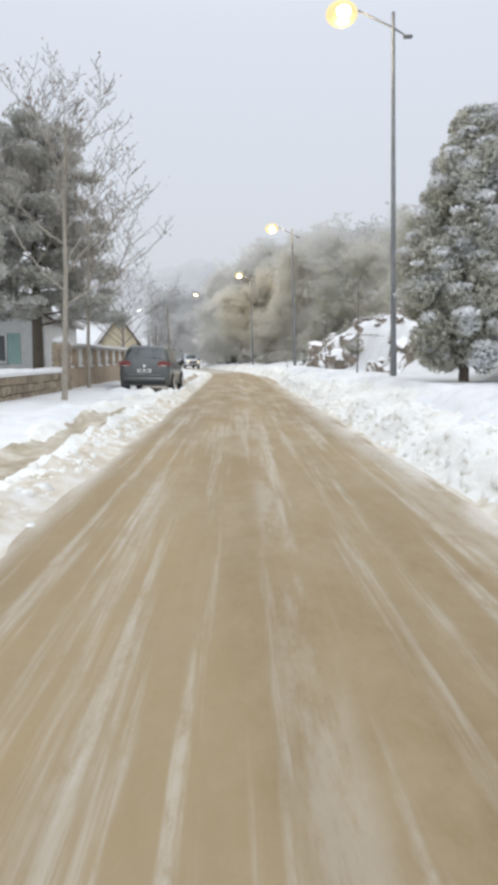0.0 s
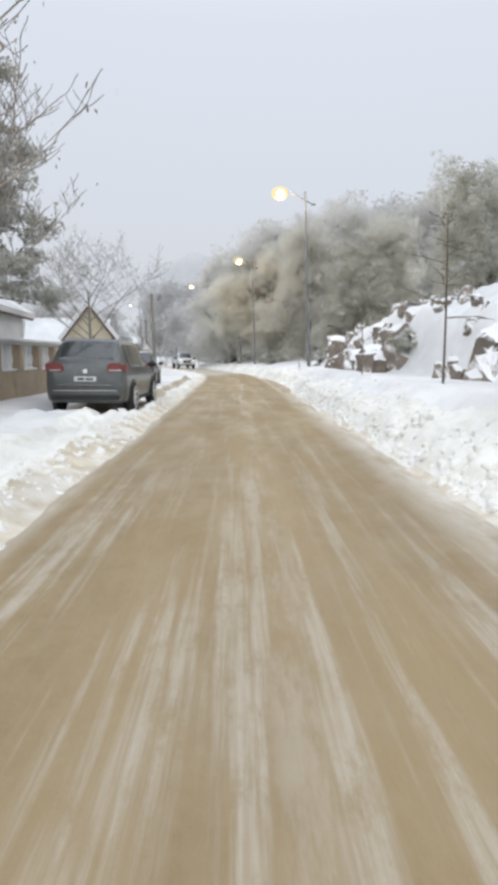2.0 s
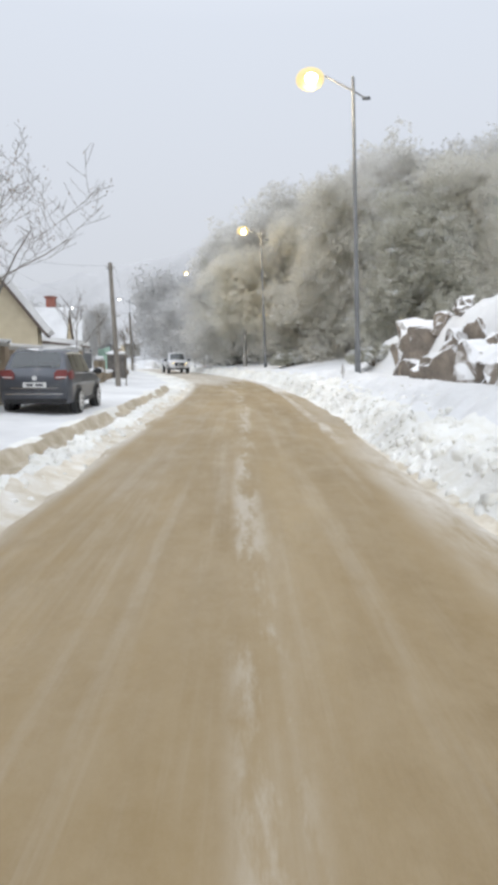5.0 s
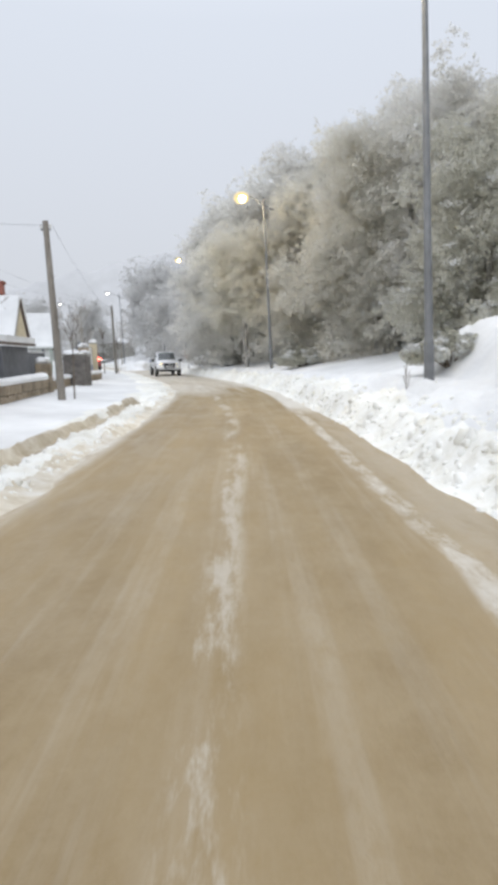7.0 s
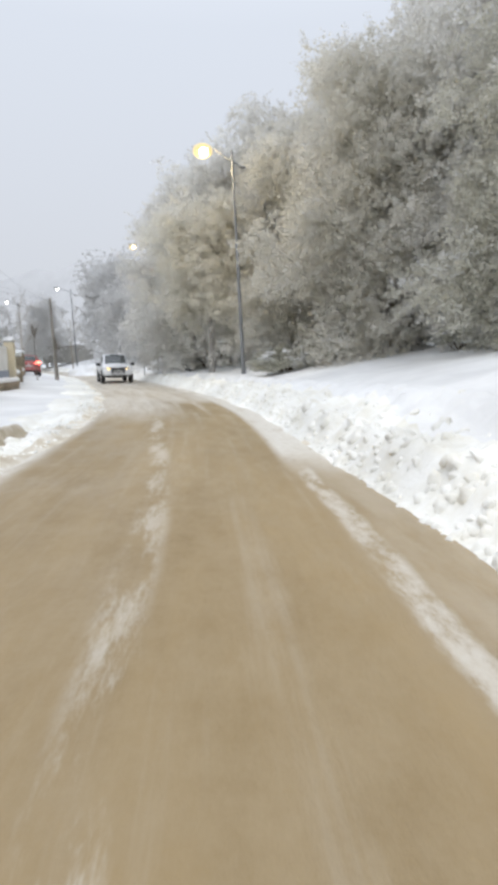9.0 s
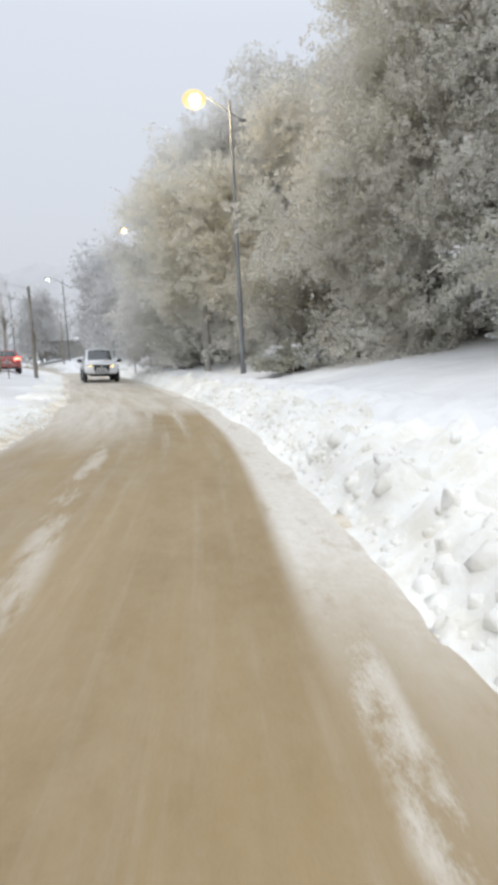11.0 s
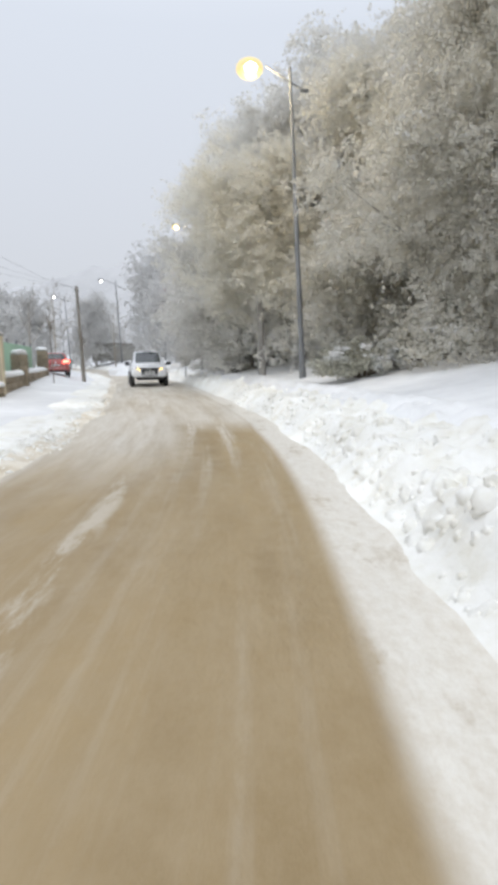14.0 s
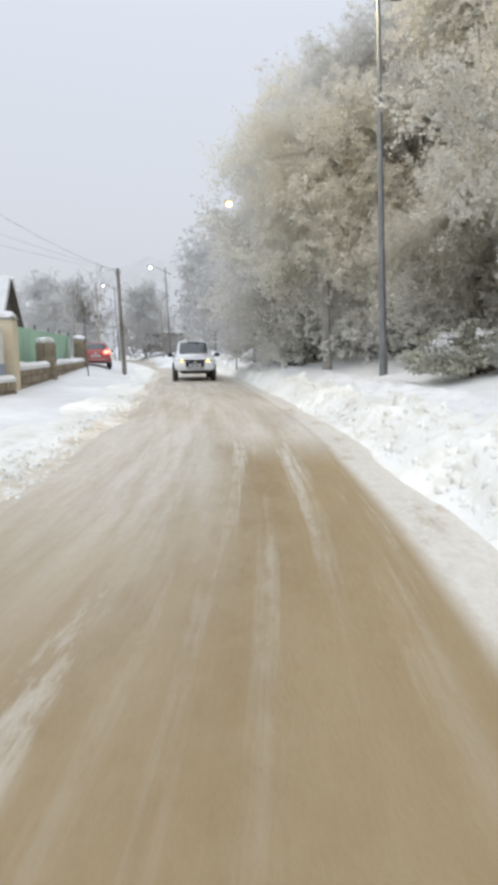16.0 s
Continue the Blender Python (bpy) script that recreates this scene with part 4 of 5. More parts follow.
for k, (x, y, s) in enumerate(spots_ + small_ + faces_):
    me = ROCKS[k % 12]
    s *= 0.84 if k < len(spots_) else 0.9
    t = new("rock", me)
    t.matrix_basis = Matrix.Translation((x, y, ground(x, y) + 0.06 * s)) @ pose(0, 0, 0, rr.uniform(-24, 24), rr.uniform(-28, 10), rr.uniform(0, 360)) @ Matrix.Diagonal((s, s, s * (1.2 if k >= len(spots_ + small_) else 1.0), 1))
    tagged(t, "brown weathered rock jutting from the snowy bank", "rock", "rocks on the bank")

# crumbled lumps thrown up by the plough
def crumb_shape(k):
    """A broken lump of packed snow: a ball with dents and blunt corners."""
    bm = bmesh.new()
    bmesh.ops.create_icosphere(bm, subdivisions=2, radius=1.0)
    v = []
    for p in bm.verts:
        q = p.co * 1.15 + Vector((k * 5.3, 0, 0))
        n = p.co.normalized()
        v.append(n * (0.80 + 0.50 * noise.noise(q) + 0.22 * noise.noise(q * 2.3)))
    bm.verts.index_update()
    f = [[p.index for p in q.verts] for q in bm.faces]
    bm.free()
    return np.array([tuple(p) for p in v]), np.array(f)


CRUMBS = [crumb_shape(k) for k in range(8)]


def crumble(name, places, label):
    """Lumps at (x, y, radius), each sunk into the snow, as one heap."""
    rc, vs, fs, n = np.random.default_rng(23), [], [], 0
    for k, (x, y, r) in enumerate(places):
        v, f = CRUMBS[k % 8]
        q = np.array(Euler(tuple(rc.uniform(0, 6.28, 3))).to_matrix())
        w = (v * np.array([1.25, 1.0, 0.85])) @ q.T * r + np.array([x, y, ground(x, y) - 0.55 * r])
        vs.append(w)
        fs.append(f + n)
        n += len(v)
    me = raw_mesh(name, np.concatenate(vs).tolist(), np.concatenate(fs).tolist(), M["plowed"])
    me.polygons.foreach_set("use_smooth", [True] * len(me.polygons))
    tagged(new(name, me), label, "snow clods", kind="stuff")


rc = np.random.default_rng(29)
lumps_right, lumps_left = [], []
for k in range(2500):
    y = rc.uniform(4, 66)
    e = abs(rc.normal()) * 0.6
    lumps_right.append((center(y) + 2.0 + 0.25 * step(31, 36, y) * (1 - step(39, 49, y)) + e, y, (0.045 + 0.08 * rc.uniform() ** 1.6) * (1.0 if e < 1.2 else 0.5)))
for k in range(1900):
    y = rc.uniform(3, 66)
    lumps_left.append((center(y) - 2.38 + rc.normal() * 0.17, y, 0.025 + 0.085 * rc.uniform() ** 2.2))
for k in range(170):
    lumps_left.append((-3.0 + 0.42 * rc.normal(), 55.4 + 0.9 * rc.normal(), 0.025 + 0.06 * rc.uniform() ** 2))
crumble("snow_clods", lumps_right, "broken lumps of ploughed snow along the wooded bank")
crumble("snow_clods", lumps_left, "loose lumps of ploughed snow along the house side")


# ---- vehicles ----
def wheel(parent, x, y, r, side, spokes=8):
    w = part("wheel", Geo().lathe([(-0.11, r * 0.62), (-0.12, r * 0.86), (-0.095, r * 0.97), (-0.05, r), (0.05, r), (0.095, r * 0.97), (0.12, r * 0.86), (0.11, r * 0.62), (-0.11, r * 0.62)], 28, at=(x, y, r), caps=False), M["tyre"], parent, smooth=True)
    g = Geo().lathe([(0.02, r * 0.68), (0.03, r * 0.74), (0.124, r * 0.75), (0.115, r * 0.66), (0.02, r * 0.64)] if side > 0 else [(-0.02, r * 0.68), (-0.03, r * 0.74), (-0.124, r * 0.75), (-0.115, r * 0.66), (-0.02, r * 0.64)], 28, at=(x, y, r), caps=False)
    g.lathe([(0.0, r * 0.6), (0.02 * side, r * 0.6)], 24, at=(x, y, r))
    g.lathe([(0.075 * side, 0.075), (0.115 * side, 0.06)], 12, at=(x, y, r))
    for k in range(spokes):
        a = 2 * math.pi * k / spokes
        c = (x + 0.09 * side, y + 0.34 * r * math.cos(a), r + 0.34 * r * math.sin(a))
        g.box(c, (0.04, r * 0.70, 0.06), 0.01, pose(0, 0, 0, math.degrees(a)))
    part("rim", g, M["alloy"], w, "grey alloy rim", smooth=True)


class Shell:
    """A car body lofted through stations (y, z bottom, z belt, half width, z top, half width at the top)."""

    def __init__(self, st):
        self.st = np.array(st, float)

    def at(self, y):
        return [float(np.interp(y, self.st[:, 0], self.st[:, k])) for k in range(1, 6)]

    def ring(self, y):
        zb, zl, w, zt, wt = self.at(y)
        h = [(0.0, zb), (w * 0.86, zb), (w * 0.955, zb + 0.05), (w * 0.985, zb + 0.16 * (zl - zb) + 0.04), (w, zb + 0.55 * (zl - zb)), (w * 0.985, zb + 0.86 * (zl - zb)), (w * 0.955, zl),
             (w * 0.955 + (wt - w * 0.955) * 0.88, zl + (zt - zl) * 0.86), (wt * 0.93, zl + (zt - zl) * 0.965), (wt * 0.72, zt), (0.0, zt + 0.018)]
        return [(x, y, z) for x, z in h] + [(-x, y, z) for x, z in h[-2:0:-1]]

    def geo(self):
        ys = sorted(set(list(self.st[:, 0]) + list(np.linspace(self.st[0, 0], self.st[-1, 0], 34))))
        g = Geo()
        rings = [self.ring(y) for y in ys]
        n = len(rings[0])
        v = [p for r in rings for p in r]
        f = [(i * n + j, i * n + (j + 1) % n, (i + 1) * n + (j + 1) % n, (i + 1) * n + j) for i in range(len(rings) - 1) for j in range(n)]
        f += [tuple(range(n))[::-1], tuple((len(rings) - 1) * n + j for j in range(n))]
        return g.add(v, f)

    def side(self, y, f, s, out=0.008):
        zb, zl, w, zt, wt = self.at(y)
        return (s * (w * 0.955 + (wt - w * 0.955) * f * 0.9 + out), y, zl + (zt - zl) * f * 0.9)

    def side_glass(self, y0, y1, s, f0=0.08, f1=0.9):
        ys = np.linspace(y0, y1, 6)
        g = Geo()
        lo, hi = [self.side(y, f0, s) for y in ys], [self.side(y, f1, s) for y in ys]
        d = (-s * 0.016, 0, 0)
        for i in range(5):
            g.slab([lo[i], lo[i + 1], hi[i + 1], hi[i]], d)
        return g

    def top_glass(self, y0, y1, frac=0.9):
        """A screen on the sloping top between two stations."""
        ys = np.linspace(y0, y1, 6)
        g = Geo()
        rows = []
        for y in ys:
            zb, zl, w, zt, wt = self.at(y)
            ww = wt * 0.93 * frac
            rows.append([(ww * t, y, zt + 0.022 - 0.05 * max(0, abs(t) - 0.72) * 2) for t in np.linspace(-1, 1, 7)])
        v = [p for r in rows for p in r]
        f = [(i * 7 + j, i * 7 + j + 1, (i + 1) * 7 + j + 1, (i + 1) * 7 + j) for i in range(5) for j in range(6)]
        k = len(v)
        v2 = [(p[0], p[1], p[2] - 0.02) for p in v]
        edge = [0 * 7 + j for j in range(7)] + [i * 7 + 6 for i in range(1, 6)] + [35 + j for j in range(5, -1, -1)] + [i * 7 for i in range(4, 0, -1)]
        f += [(edge[i], edge[(i + 1) % len(edge)], k + edge[(i + 1) % len(edge)], k + edge[i]) for i in range(len(edge))]
        return g.add(v + v2, f)


def blank_plate(parent, c, size, facing):
    p = part("number_plate", Geo().box(c, size, 0.004), M["plate"], parent, "white plate with dark bars")
    part("plate_bars", Geo().box((c[0] - size[0] * 0.2, c[1] + facing * (size[1] / 2 + 0.002), c[2]), (size[0] * 0.3, 0.004, size[2] * 0.5)).box(
        (c[0] + size[0] * 0.2, c[1] + facing * (size[1] / 2 + 0.002), c[2]), (size[0] * 0.34, 0.004, size[2] * 0.5)), M["ink"], p)


def estate_car(m, label, paint, group, L=4.75, W=0.965, H=1.70, wheel_r=0.375, lit=False, roof_snow=False, name="parked_car", lift=0.0):
    """Front towards +y: a tall five-door car."""
    t = thing(name, m, label, "car", group)
    h = H / 1.70
    b, f, k = -L / 2, L / 2, L / 4.75
    s = Shell([(b, 0.48, 0.70, W * 0.84, 0.74, W * 0.70), (b + 0.03 * k, 0.32, 0.90, W * 0.93, 0.96 * h, W * 0.80), (b + 0.10 * k, 0.30, 1.02 * h, W * 0.985, 1.12 * h, W * 0.84), (b + 0.17 * k, 0.28, 1.06 * h, W, 1.20 * h, W * 0.82),
               (b + 0.50 * k, 0.27, 1.07 * h, W, 1.62 * h, W * 0.72), (b + 0.72 * k, 0.26, 1.07 * h, W, 1.685 * h, W * 0.73), (b + 1.7 * k, 0.25, 1.05 * h, W, H, W * 0.75), (b + 2.55 * k, 0.25, 1.03 * h, W, 1.665 * h, W * 0.74),
               (b + 3.35 * k, 0.25, 1.01 * h, W, 1.10 * h, W * 0.80), (b + 3.55 * k, 0.25, 0.99 * h, W, 1.045 * h, W * 0.82), (b + 4.1 * k, 0.27, 0.93 * h, W * 0.985, 0.985 * h, W * 0.80), (f - 0.22, 0.28, 0.80 * h, W * 0.93, 0.87 * h, W * 0.74), (f, 0.38, 0.60, W * 0.76, 0.68, W * 0.62)])
    part("body", s.geo(), paint, t, smooth=True)
    part("rear_window", s.top_glass(b + 0.19 * k, b + 0.49 * k, 0.92), M["glass"], t, "dark tinted glass", smooth=True)
    part("windscreen", s.top_glass(b + 2.62 * k, b + 3.32 * k, 0.95), M["glass"], t, "dark tinted glass", smooth=True)
    for sd in (-1, 1):
        for y0, y1 in ((b + 0.62 * k, b + 1.16 * k), (b + 1.22 * k, b + 2.06 * k), (b + 2.12 * k, b + 2.95 * k)):
            part("side_window", s.side_glass(y0, y1, sd), M["glass"], t, "dark tinted glass")
        for wy in (b + 0.92 * k, f - 0.92):
            # black disc on the solid body side, in place of a shaded wheel well
            part("wheel_well_disc", Geo().lathe([(sd * (W - 0.10), wheel_r + 0.085), (sd * (W + 0.006), wheel_r + 0.075)], 28, at=(0, wy, wheel_r + 0.01)), M["plastic"], t)
            wheel(t, sd * (W - 0.065), wy, wheel_r, sd)
        part("tail_light", Geo().box((sd * W * 0.735, b + 0.06 * k, 1.035 * h), (W * 0.40, 0.08, 0.25), 0.05, pose(0, 0, 0, 0, 0, sd * 12)).box((sd * W * 0.965, b + 0.22 * k, 1.045 * h), (0.05, 0.32, 0.22), 0.024), M["tail_lit" if lit else "tail"], t, "red tail lamp")
        mi = part("wing_mirror", Geo().blob((sd * (W + 0.13), b + 3.02 * k, 1.10 * h), (0.125, 0.075, 0.085), 0.1, 2.0, 2), M["plastic"], t, smooth=True)
        part("mirror_arm", Geo().tube([(sd * (W - 0.06), b + 3.05 * k, 1.04 * h), (sd * (W + 0.08), b + 3.03 * k, 1.07 * h)], [0.025, 0.02], 6), M["plastic"], mi)
        part("headlight", Geo().box((sd * W * 0.72, f - 0.17, 0.78 * h), (0.36, 0.12, 0.14), 0.03, pose(0, 0, 0, 0, 0, sd * -20)), M["lamp_clear"], t)
        for dy in (1.62, 2.46):
            part("door_handle", Geo().box((sd * (W + 0.008), b + dy * k, 0.90 * h), (0.025, 0.17, 0.026), 0.008), paint, t)
        part("roof_rail", Geo().tube([(sd * W * 0.66, b + 0.85 * k, 1.69 * h), (sd * W * 0.67, b + 1.05 * k, 1.735 * h), (sd * W * 0.68, b + 2.3 * k, 1.735 * h), (sd * W * 0.67, b + 2.5 * k, 1.685 * h)], [0.02] * 4, 6), M["chrome"], t)
        part("window_trim", Geo().tube([(sd * (W + 0.002), b + 0.62 * k, 1.084 * h), (sd * (W + 0.002), b + 1.7 * k, 1.066 * h), (sd * (W + 0.002), b + 2.95 * k, 1.036 * h)], [0.012] * 3, 6), M["chrome"], t, "thin chrome strip")
        part("sill_trim", Geo().box((sd * (W - 0.012), 0, 0.315), (0.05, L * 0.50, 0.09), 0.02), M["plastic"], t)
    bumper = part("rear_bumper", Geo().box((0, b + 0.05 * k, 0.50 + lift), (W * 1.78, 0.17, 0.28), 0.05), paint, t, smooth=True)
    part("chrome_strip", Geo().box((0, b - 0.04, 0.515 + lift), (W * 1.55, 0.02, 0.022), 0.004), M["chrome"], bumper)
    part("chrome_strip", Geo().box((0, b - 0.012, 0.645 + lift), (W * 1.30, 0.02, 0.014), 0.003), M["chrome"], bumper)
    for sd in (-1, 1):
        part("reversing_lens", Geo().box((sd * W * 0.735, b + 0.014 * k, 0.99 * h), (W * 0.30, 0.02, 0.022), 0.005, pose(0, 0, 0, 0, 0, sd * 12)), M["plate"], t, "pale clear lens strip")
    part("lower_guard", Geo().box((0, b + 0.045 * k, 0.36 + lift), (W * 1.72, 0.17, 0.13), 0.04), M["plastic"], bumper)
    blank_plate(t, (0, b + 0.012 * k, 0.80 * h), (0.52, 0.03, 0.115), -1)
    part("badge", Geo().lathe([(0, 0.055), (0.012, 0.055)], 16, "z").mesh("badge", M["alloy"]), None, t, m=pose(0, b + 0.035 * k, 0.97 * h, 78))
    part("wiper", Geo().box((0.1, b + 0.21 * k, 1.26 * h), (0.42, 0.02, 0.015), 0.004), M["plastic"], t)
    part("aerial", Geo().tube([(0, b + 0.95 * k, 1.69 * h), (0, b + 0.86 * k, 1.78 * h)], [0.018, 0.004], 6), M["plastic"], t)
    part("tailgate_seam", Geo().box((0, b + 0.012 * k, 0.665), (W * 1.5, 0.02, 0.008)), M["plastic"], t)
    if roof_snow:
        g = Geo().blob((0, b + 1.75 * k, 1.68 * h), (W * 0.62, 0.95, 0.05), 0.5, 4.0, 3)
        part("roof_snow", g, M["snow"], t, smooth=True)
    return t


estate_car(pose(-3.86, 25.45, -0.01, 0, 0, -1.5), "grey-green sport utility car parked in snow", M["suv_paint"], "parked cars", H=1.82, lift=0.07)
estate_car(pose(-4.95, 37.85, 0.05, 0, 0, 2.5), "dark blue hatchback parked in deep snow by the wall", M["dark_paint"], "parked cars", L=3.8, W=0.82, H=1.52, wheel_r=0.31, roof_snow=True)
estate_car(pose(-14.4, 86.0, 0.36, 0, 0, 22), "red car seen from behind with lit tail lamps", M["red_paint"], "far cars", L=4.1, W=0.87, H=1.52, wheel_r=0.31, lit=True)


def pickup(m):
    """Front towards +y: a white crew-cab pickup."""
    t = thing("pickup_truck", m, "white crew-cab pickup with blue side markings and snow on its bonnet", "pickup truck")
    W = 0.90
    paint = M["white_paint"]
    s = Shell([(-0.62, 0.52, 1.06, W * 0.97, 1.12, W * 0.86), (-0.55, 0.50, 1.10, W, 1.42, W * 0.76), (-0.42, 0.48, 1.10, W, 1.74, W * 0.72), (0.2, 0.46, 1.10, W, 1.80, W * 0.74), (0.75, 0.46, 1.09, W, 1.76, W * 0.74),
               (1.50, 0.46, 1.08, W, 1.16, W * 0.84), (1.68, 0.46, 1.06, W, 1.10, W * 0.86), (2.25, 0.48, 1.00, W, 1.045, W * 0.84), (2.55, 0.50, 0.92, W * 0.97, 0.985, W * 0.80), (2.68, 0.52, 0.74, W * 0.90, 0.80, W * 0.78)])
    part("cab", s.geo(), paint, t, smooth=True)
    part("windscreen", s.top_glass(0.82, 1.46, 0.95), M["glass"], t, "dark glass", smooth=True)
    for sd in (-1, 1):
        part("front_side_window", s.side_glass(0.28, 1.10, sd), M["glass"], t, "dark glass")
        part("rear_side_window", s.side_glass(-0.42, 0.20, sd), M["glass"], t, "dark glass")
        for wy in (-1.55, 1.72):
            # black disc for the well's shade; the cab side has no cut-out
            part("wheel_well_disc", Geo().lathe([(sd * (W - 0.12), 0.47), (sd * (W + 0.008), 0.455)], 28, at=(0, wy, 0.42)), M["plastic"], t)
            wheel(t, sd * (W - 0.06), wy, 0.385, sd, 6)
        part("bed_side", Geo().box((sd * (W - 0.04), -1.60, 0.92), (0.09, 2.0, 0.62), 0.03), paint, t, smooth=True)
        part("headlight", Geo().box((sd * 0.66, 2.53, 0.90), (0.42, 0.16, 0.11), 0.03, pose(0, 0, 0, 0, 0, -sd * 18)), M["lamp_clear"], t)
        part("indicator", Geo().box((sd * 0.56, 2.625, 0.895), (0.13, 0.04, 0.075), 0.015, pose(0, 0, 0, 0, 0, -sd * 12)), M["amber"], t, "glowing amber indicator")
        part("fog_lamp_pod", Geo().box((sd * 0.76, 2.56, 0.66), (0.17, 0.14, 0.24), 0.035, pose(0, 0, 0, 0, 0, -sd * 20)), M["plastic"], t)
        mi = part("wing_mirror", Geo().blob((sd * (W + 0.16), 1.22, 1.16), (0.14, 0.08, 0.10), 0.1, 1.0, 2), M["plastic"], t, smooth=True)
        part("mirror_arm", Geo().tube([(sd * (W - 0.05), 1.24, 1.08), (sd * (W + 0.10), 1.22, 1.12)], [0.03, 0.025], 6), M["plastic"], mi)
        for k in range(6):
            part("blue_mark", Geo().box((sd * (W + 0.012), -2.35 + 0.30 * k, 1.10), (0.012, 0.14, 0.09), 0.002), M["blue_mark"], t)
        part("door_handle", Geo().box((sd * (W + 0.01), 0.30, 0.98), (0.03, 0.18, 0.03), 0.008), M["plastic"], t)
        part("door_handle", Geo().box((sd * (W + 0.01), -0.40, 0.98), (0.03, 0.18, 0.03), 0.008), M["plastic"], t)
        part("tail_light", Geo().box((sd * (W - 0.06), -2.61, 0.98), (0.12, 0.05, 0.34), 0.015), M["tail"], t)
    part("bed_floor", Geo().box((0, -1.60, 0.66), (W * 1.8, 2.0, 0.10), 0.02), paint, t)
    part("tailgate", Geo().box((0, -2.585, 0.92), (W * 1.72, 0.07, 0.60), 0.02), paint, t)
    part("underbody", Geo().box((0, 0, 0.42), (1.2, 4.7, 0.16), 0.04), M["plastic"], t)
    g = part("grille", Geo().box((0, 2.645, 0.74), (0.86, 0.09, 0.28), 0.03).box((0, 2.60, 0.92), (1.02, 0.10, 0.075), 0.02), M["plastic"], t, "black grille")
    part("badge", Geo().slab([(0, 2.70, 0.93), (0.05, 2.70, 0.86), (0, 2.70, 0.82), (-0.05, 2.70, 0.86)], (0, 0.012, 0)), M["chrome"], g)
    part("front_bumper", Geo().box((0, 2.62, 0.56), (W * 1.80, 0.20, 0.14), 0.05), paint, t, smooth=True)
    part("bumper_slot", Geo().box((0, 2.725, 0.56), (0.76, 0.02, 0.035), 0.006), M["plastic"], t)
    part("skid_guard", Geo().box((0, 2.55, 0.44), (W * 1.5, 0.16, 0.08), 0.03), M["plastic"], t)
    blank_plate(t, (0, 2.70, 0.72), (0.50, 0.02, 0.11), 1)
    part("bonnet_snow", Geo().blob((0.1, 1.72, 1.08), (0.62, 0.26, 0.09), 0.6, 2.0, 3).blob((-0.35, 1.66, 1.09), (0.30, 0.20, 0.10), 0.6, 7.0, 3), M["snow"], t, smooth=True)
    part("roof_snow", Geo().blob((0, 0.2, 1.79), (0.58, 0.62, 0.05), 0.5, 5.0, 3), M["snow"], t, smooth=True)
    return t


pickup(pose(-6.4, 78.0, 0.0, 0, 0, 180 + 15))


# ---- walls along the house side ----
def stone_meshes(n=6):
    out = []
    for k in range(n):
        bm = bmesh.new()
        bmesh.ops.create_cube(bm, size=1.0)
        bmesh.ops.bevel(bm, geom=bm.edges[:], offset=0.13, segments=1, affect="EDGES")
        for p in bm.verts:
            p.co *= 1 + 0.22 * noise.noise(p.co * 2.3 + Vector((k * 3.1, 0, 0)))
        me = bpy.data.meshes.new("stone")
        bm.to_mesh(me)
        bm.free()
        me.materials.append(M["stone"])
        out.append(me)
    return out


STONES = stone_meshes()
LATER = []


def stone_wall(a, b, h, label, cap=0.16, thick=0.36, z0=None, course=0.21):
    """A rubble wall from a to b with a snow cap; its stones are laid at the end of the file."""
    a, b = Vector((*a, 0)), Vector((*b, 0))
    d = b - a
    length = d.length
    z = z0 if z0 is not None else min(ground(a.x, a.y), ground(b.x, b.y)) - 0.12
    t = thing("stone_wall", Matrix.Translation((a.x, a.y, z)) @ pose(0, 0, 0, 0, 0, math.degrees(math.atan2(d.y, d.x))), label, "wall", "garden walls", "structure")
    part("core", Geo().box((length / 2, 0, h / 2), (length, thick - 0.09, h), 0.01), M["mortar"], t)
    if cap:
        g = Geo()
        n = max(6, int(length / 0.22))
        rows = []
        for i in range(n + 1):
            x = length * i / n
            k = 1 + 0.30 * noise.noise(Vector((a.x + x * 0.9, a.y, 2.0)))
            e = 0.06 if 0 < i < n else 0.0
            w = thick / 2 + e
            rows.append([(x, -w, h - 0.01), (x, -w - 0.01, h + cap * 0.45 * k), (x, -w * 0.6, h + cap * 0.92 * k), (x, 0, h + cap * k), (x, w * 0.6, h + cap * 0.92 * k), (x, w + 0.01, h + cap * 0.45 * k), (x, w, h - 0.01)])
        v = [p for r in rows for p in r]
        f = [(i * 7 + j, i * 7 + (j + 1) % 7, (i + 1) * 7 + (j + 1) % 7, (i + 1) * 7 + j) for i in range(n) for j in range(7)]
        f += [tuple(range(7))[::-1], tuple(n * 7 + j for j in range(7))]
        part("snow_cap", g.add(v, f), M["snow"], t, "rounded cap of snow", smooth=True)
    LATER.append((t, length, h, thick, course))
    return t


def pillar(x, y, w, h, mat, label, turn=0, cap=0.14, stones=False, name="gate_pillar"):
    z = ground(x, y) - 0.12
    t = thing(name, pose(x, y, z, 0, 0, turn), label, "pillar", "wall pillars", "structure")
    part("shaft", Geo().box((0, 0, h / 2), (w, w, h), 0.012), mat, t)
    part("coping", Geo().box((0, 0, h + 0.03), (w + 0.07, w + 0.07, 0.07), 0.012), M["concrete"], t)
    if cap:
        part("snow_cap", Geo().blob((0, 0, h + 0.06 + cap * 0.3), (w * 0.6, w * 0.6, cap), 0.35, x, 3), M["snow"], t, "rounded cap of snow", smooth=True)
    if stones:
        LATER.append((t, None, h, w, 0.20))
    return t


stone_wall((-6.4, 6.0), (-6.35, 20.3), 0.72, "low rubble stone wall capped with snow")
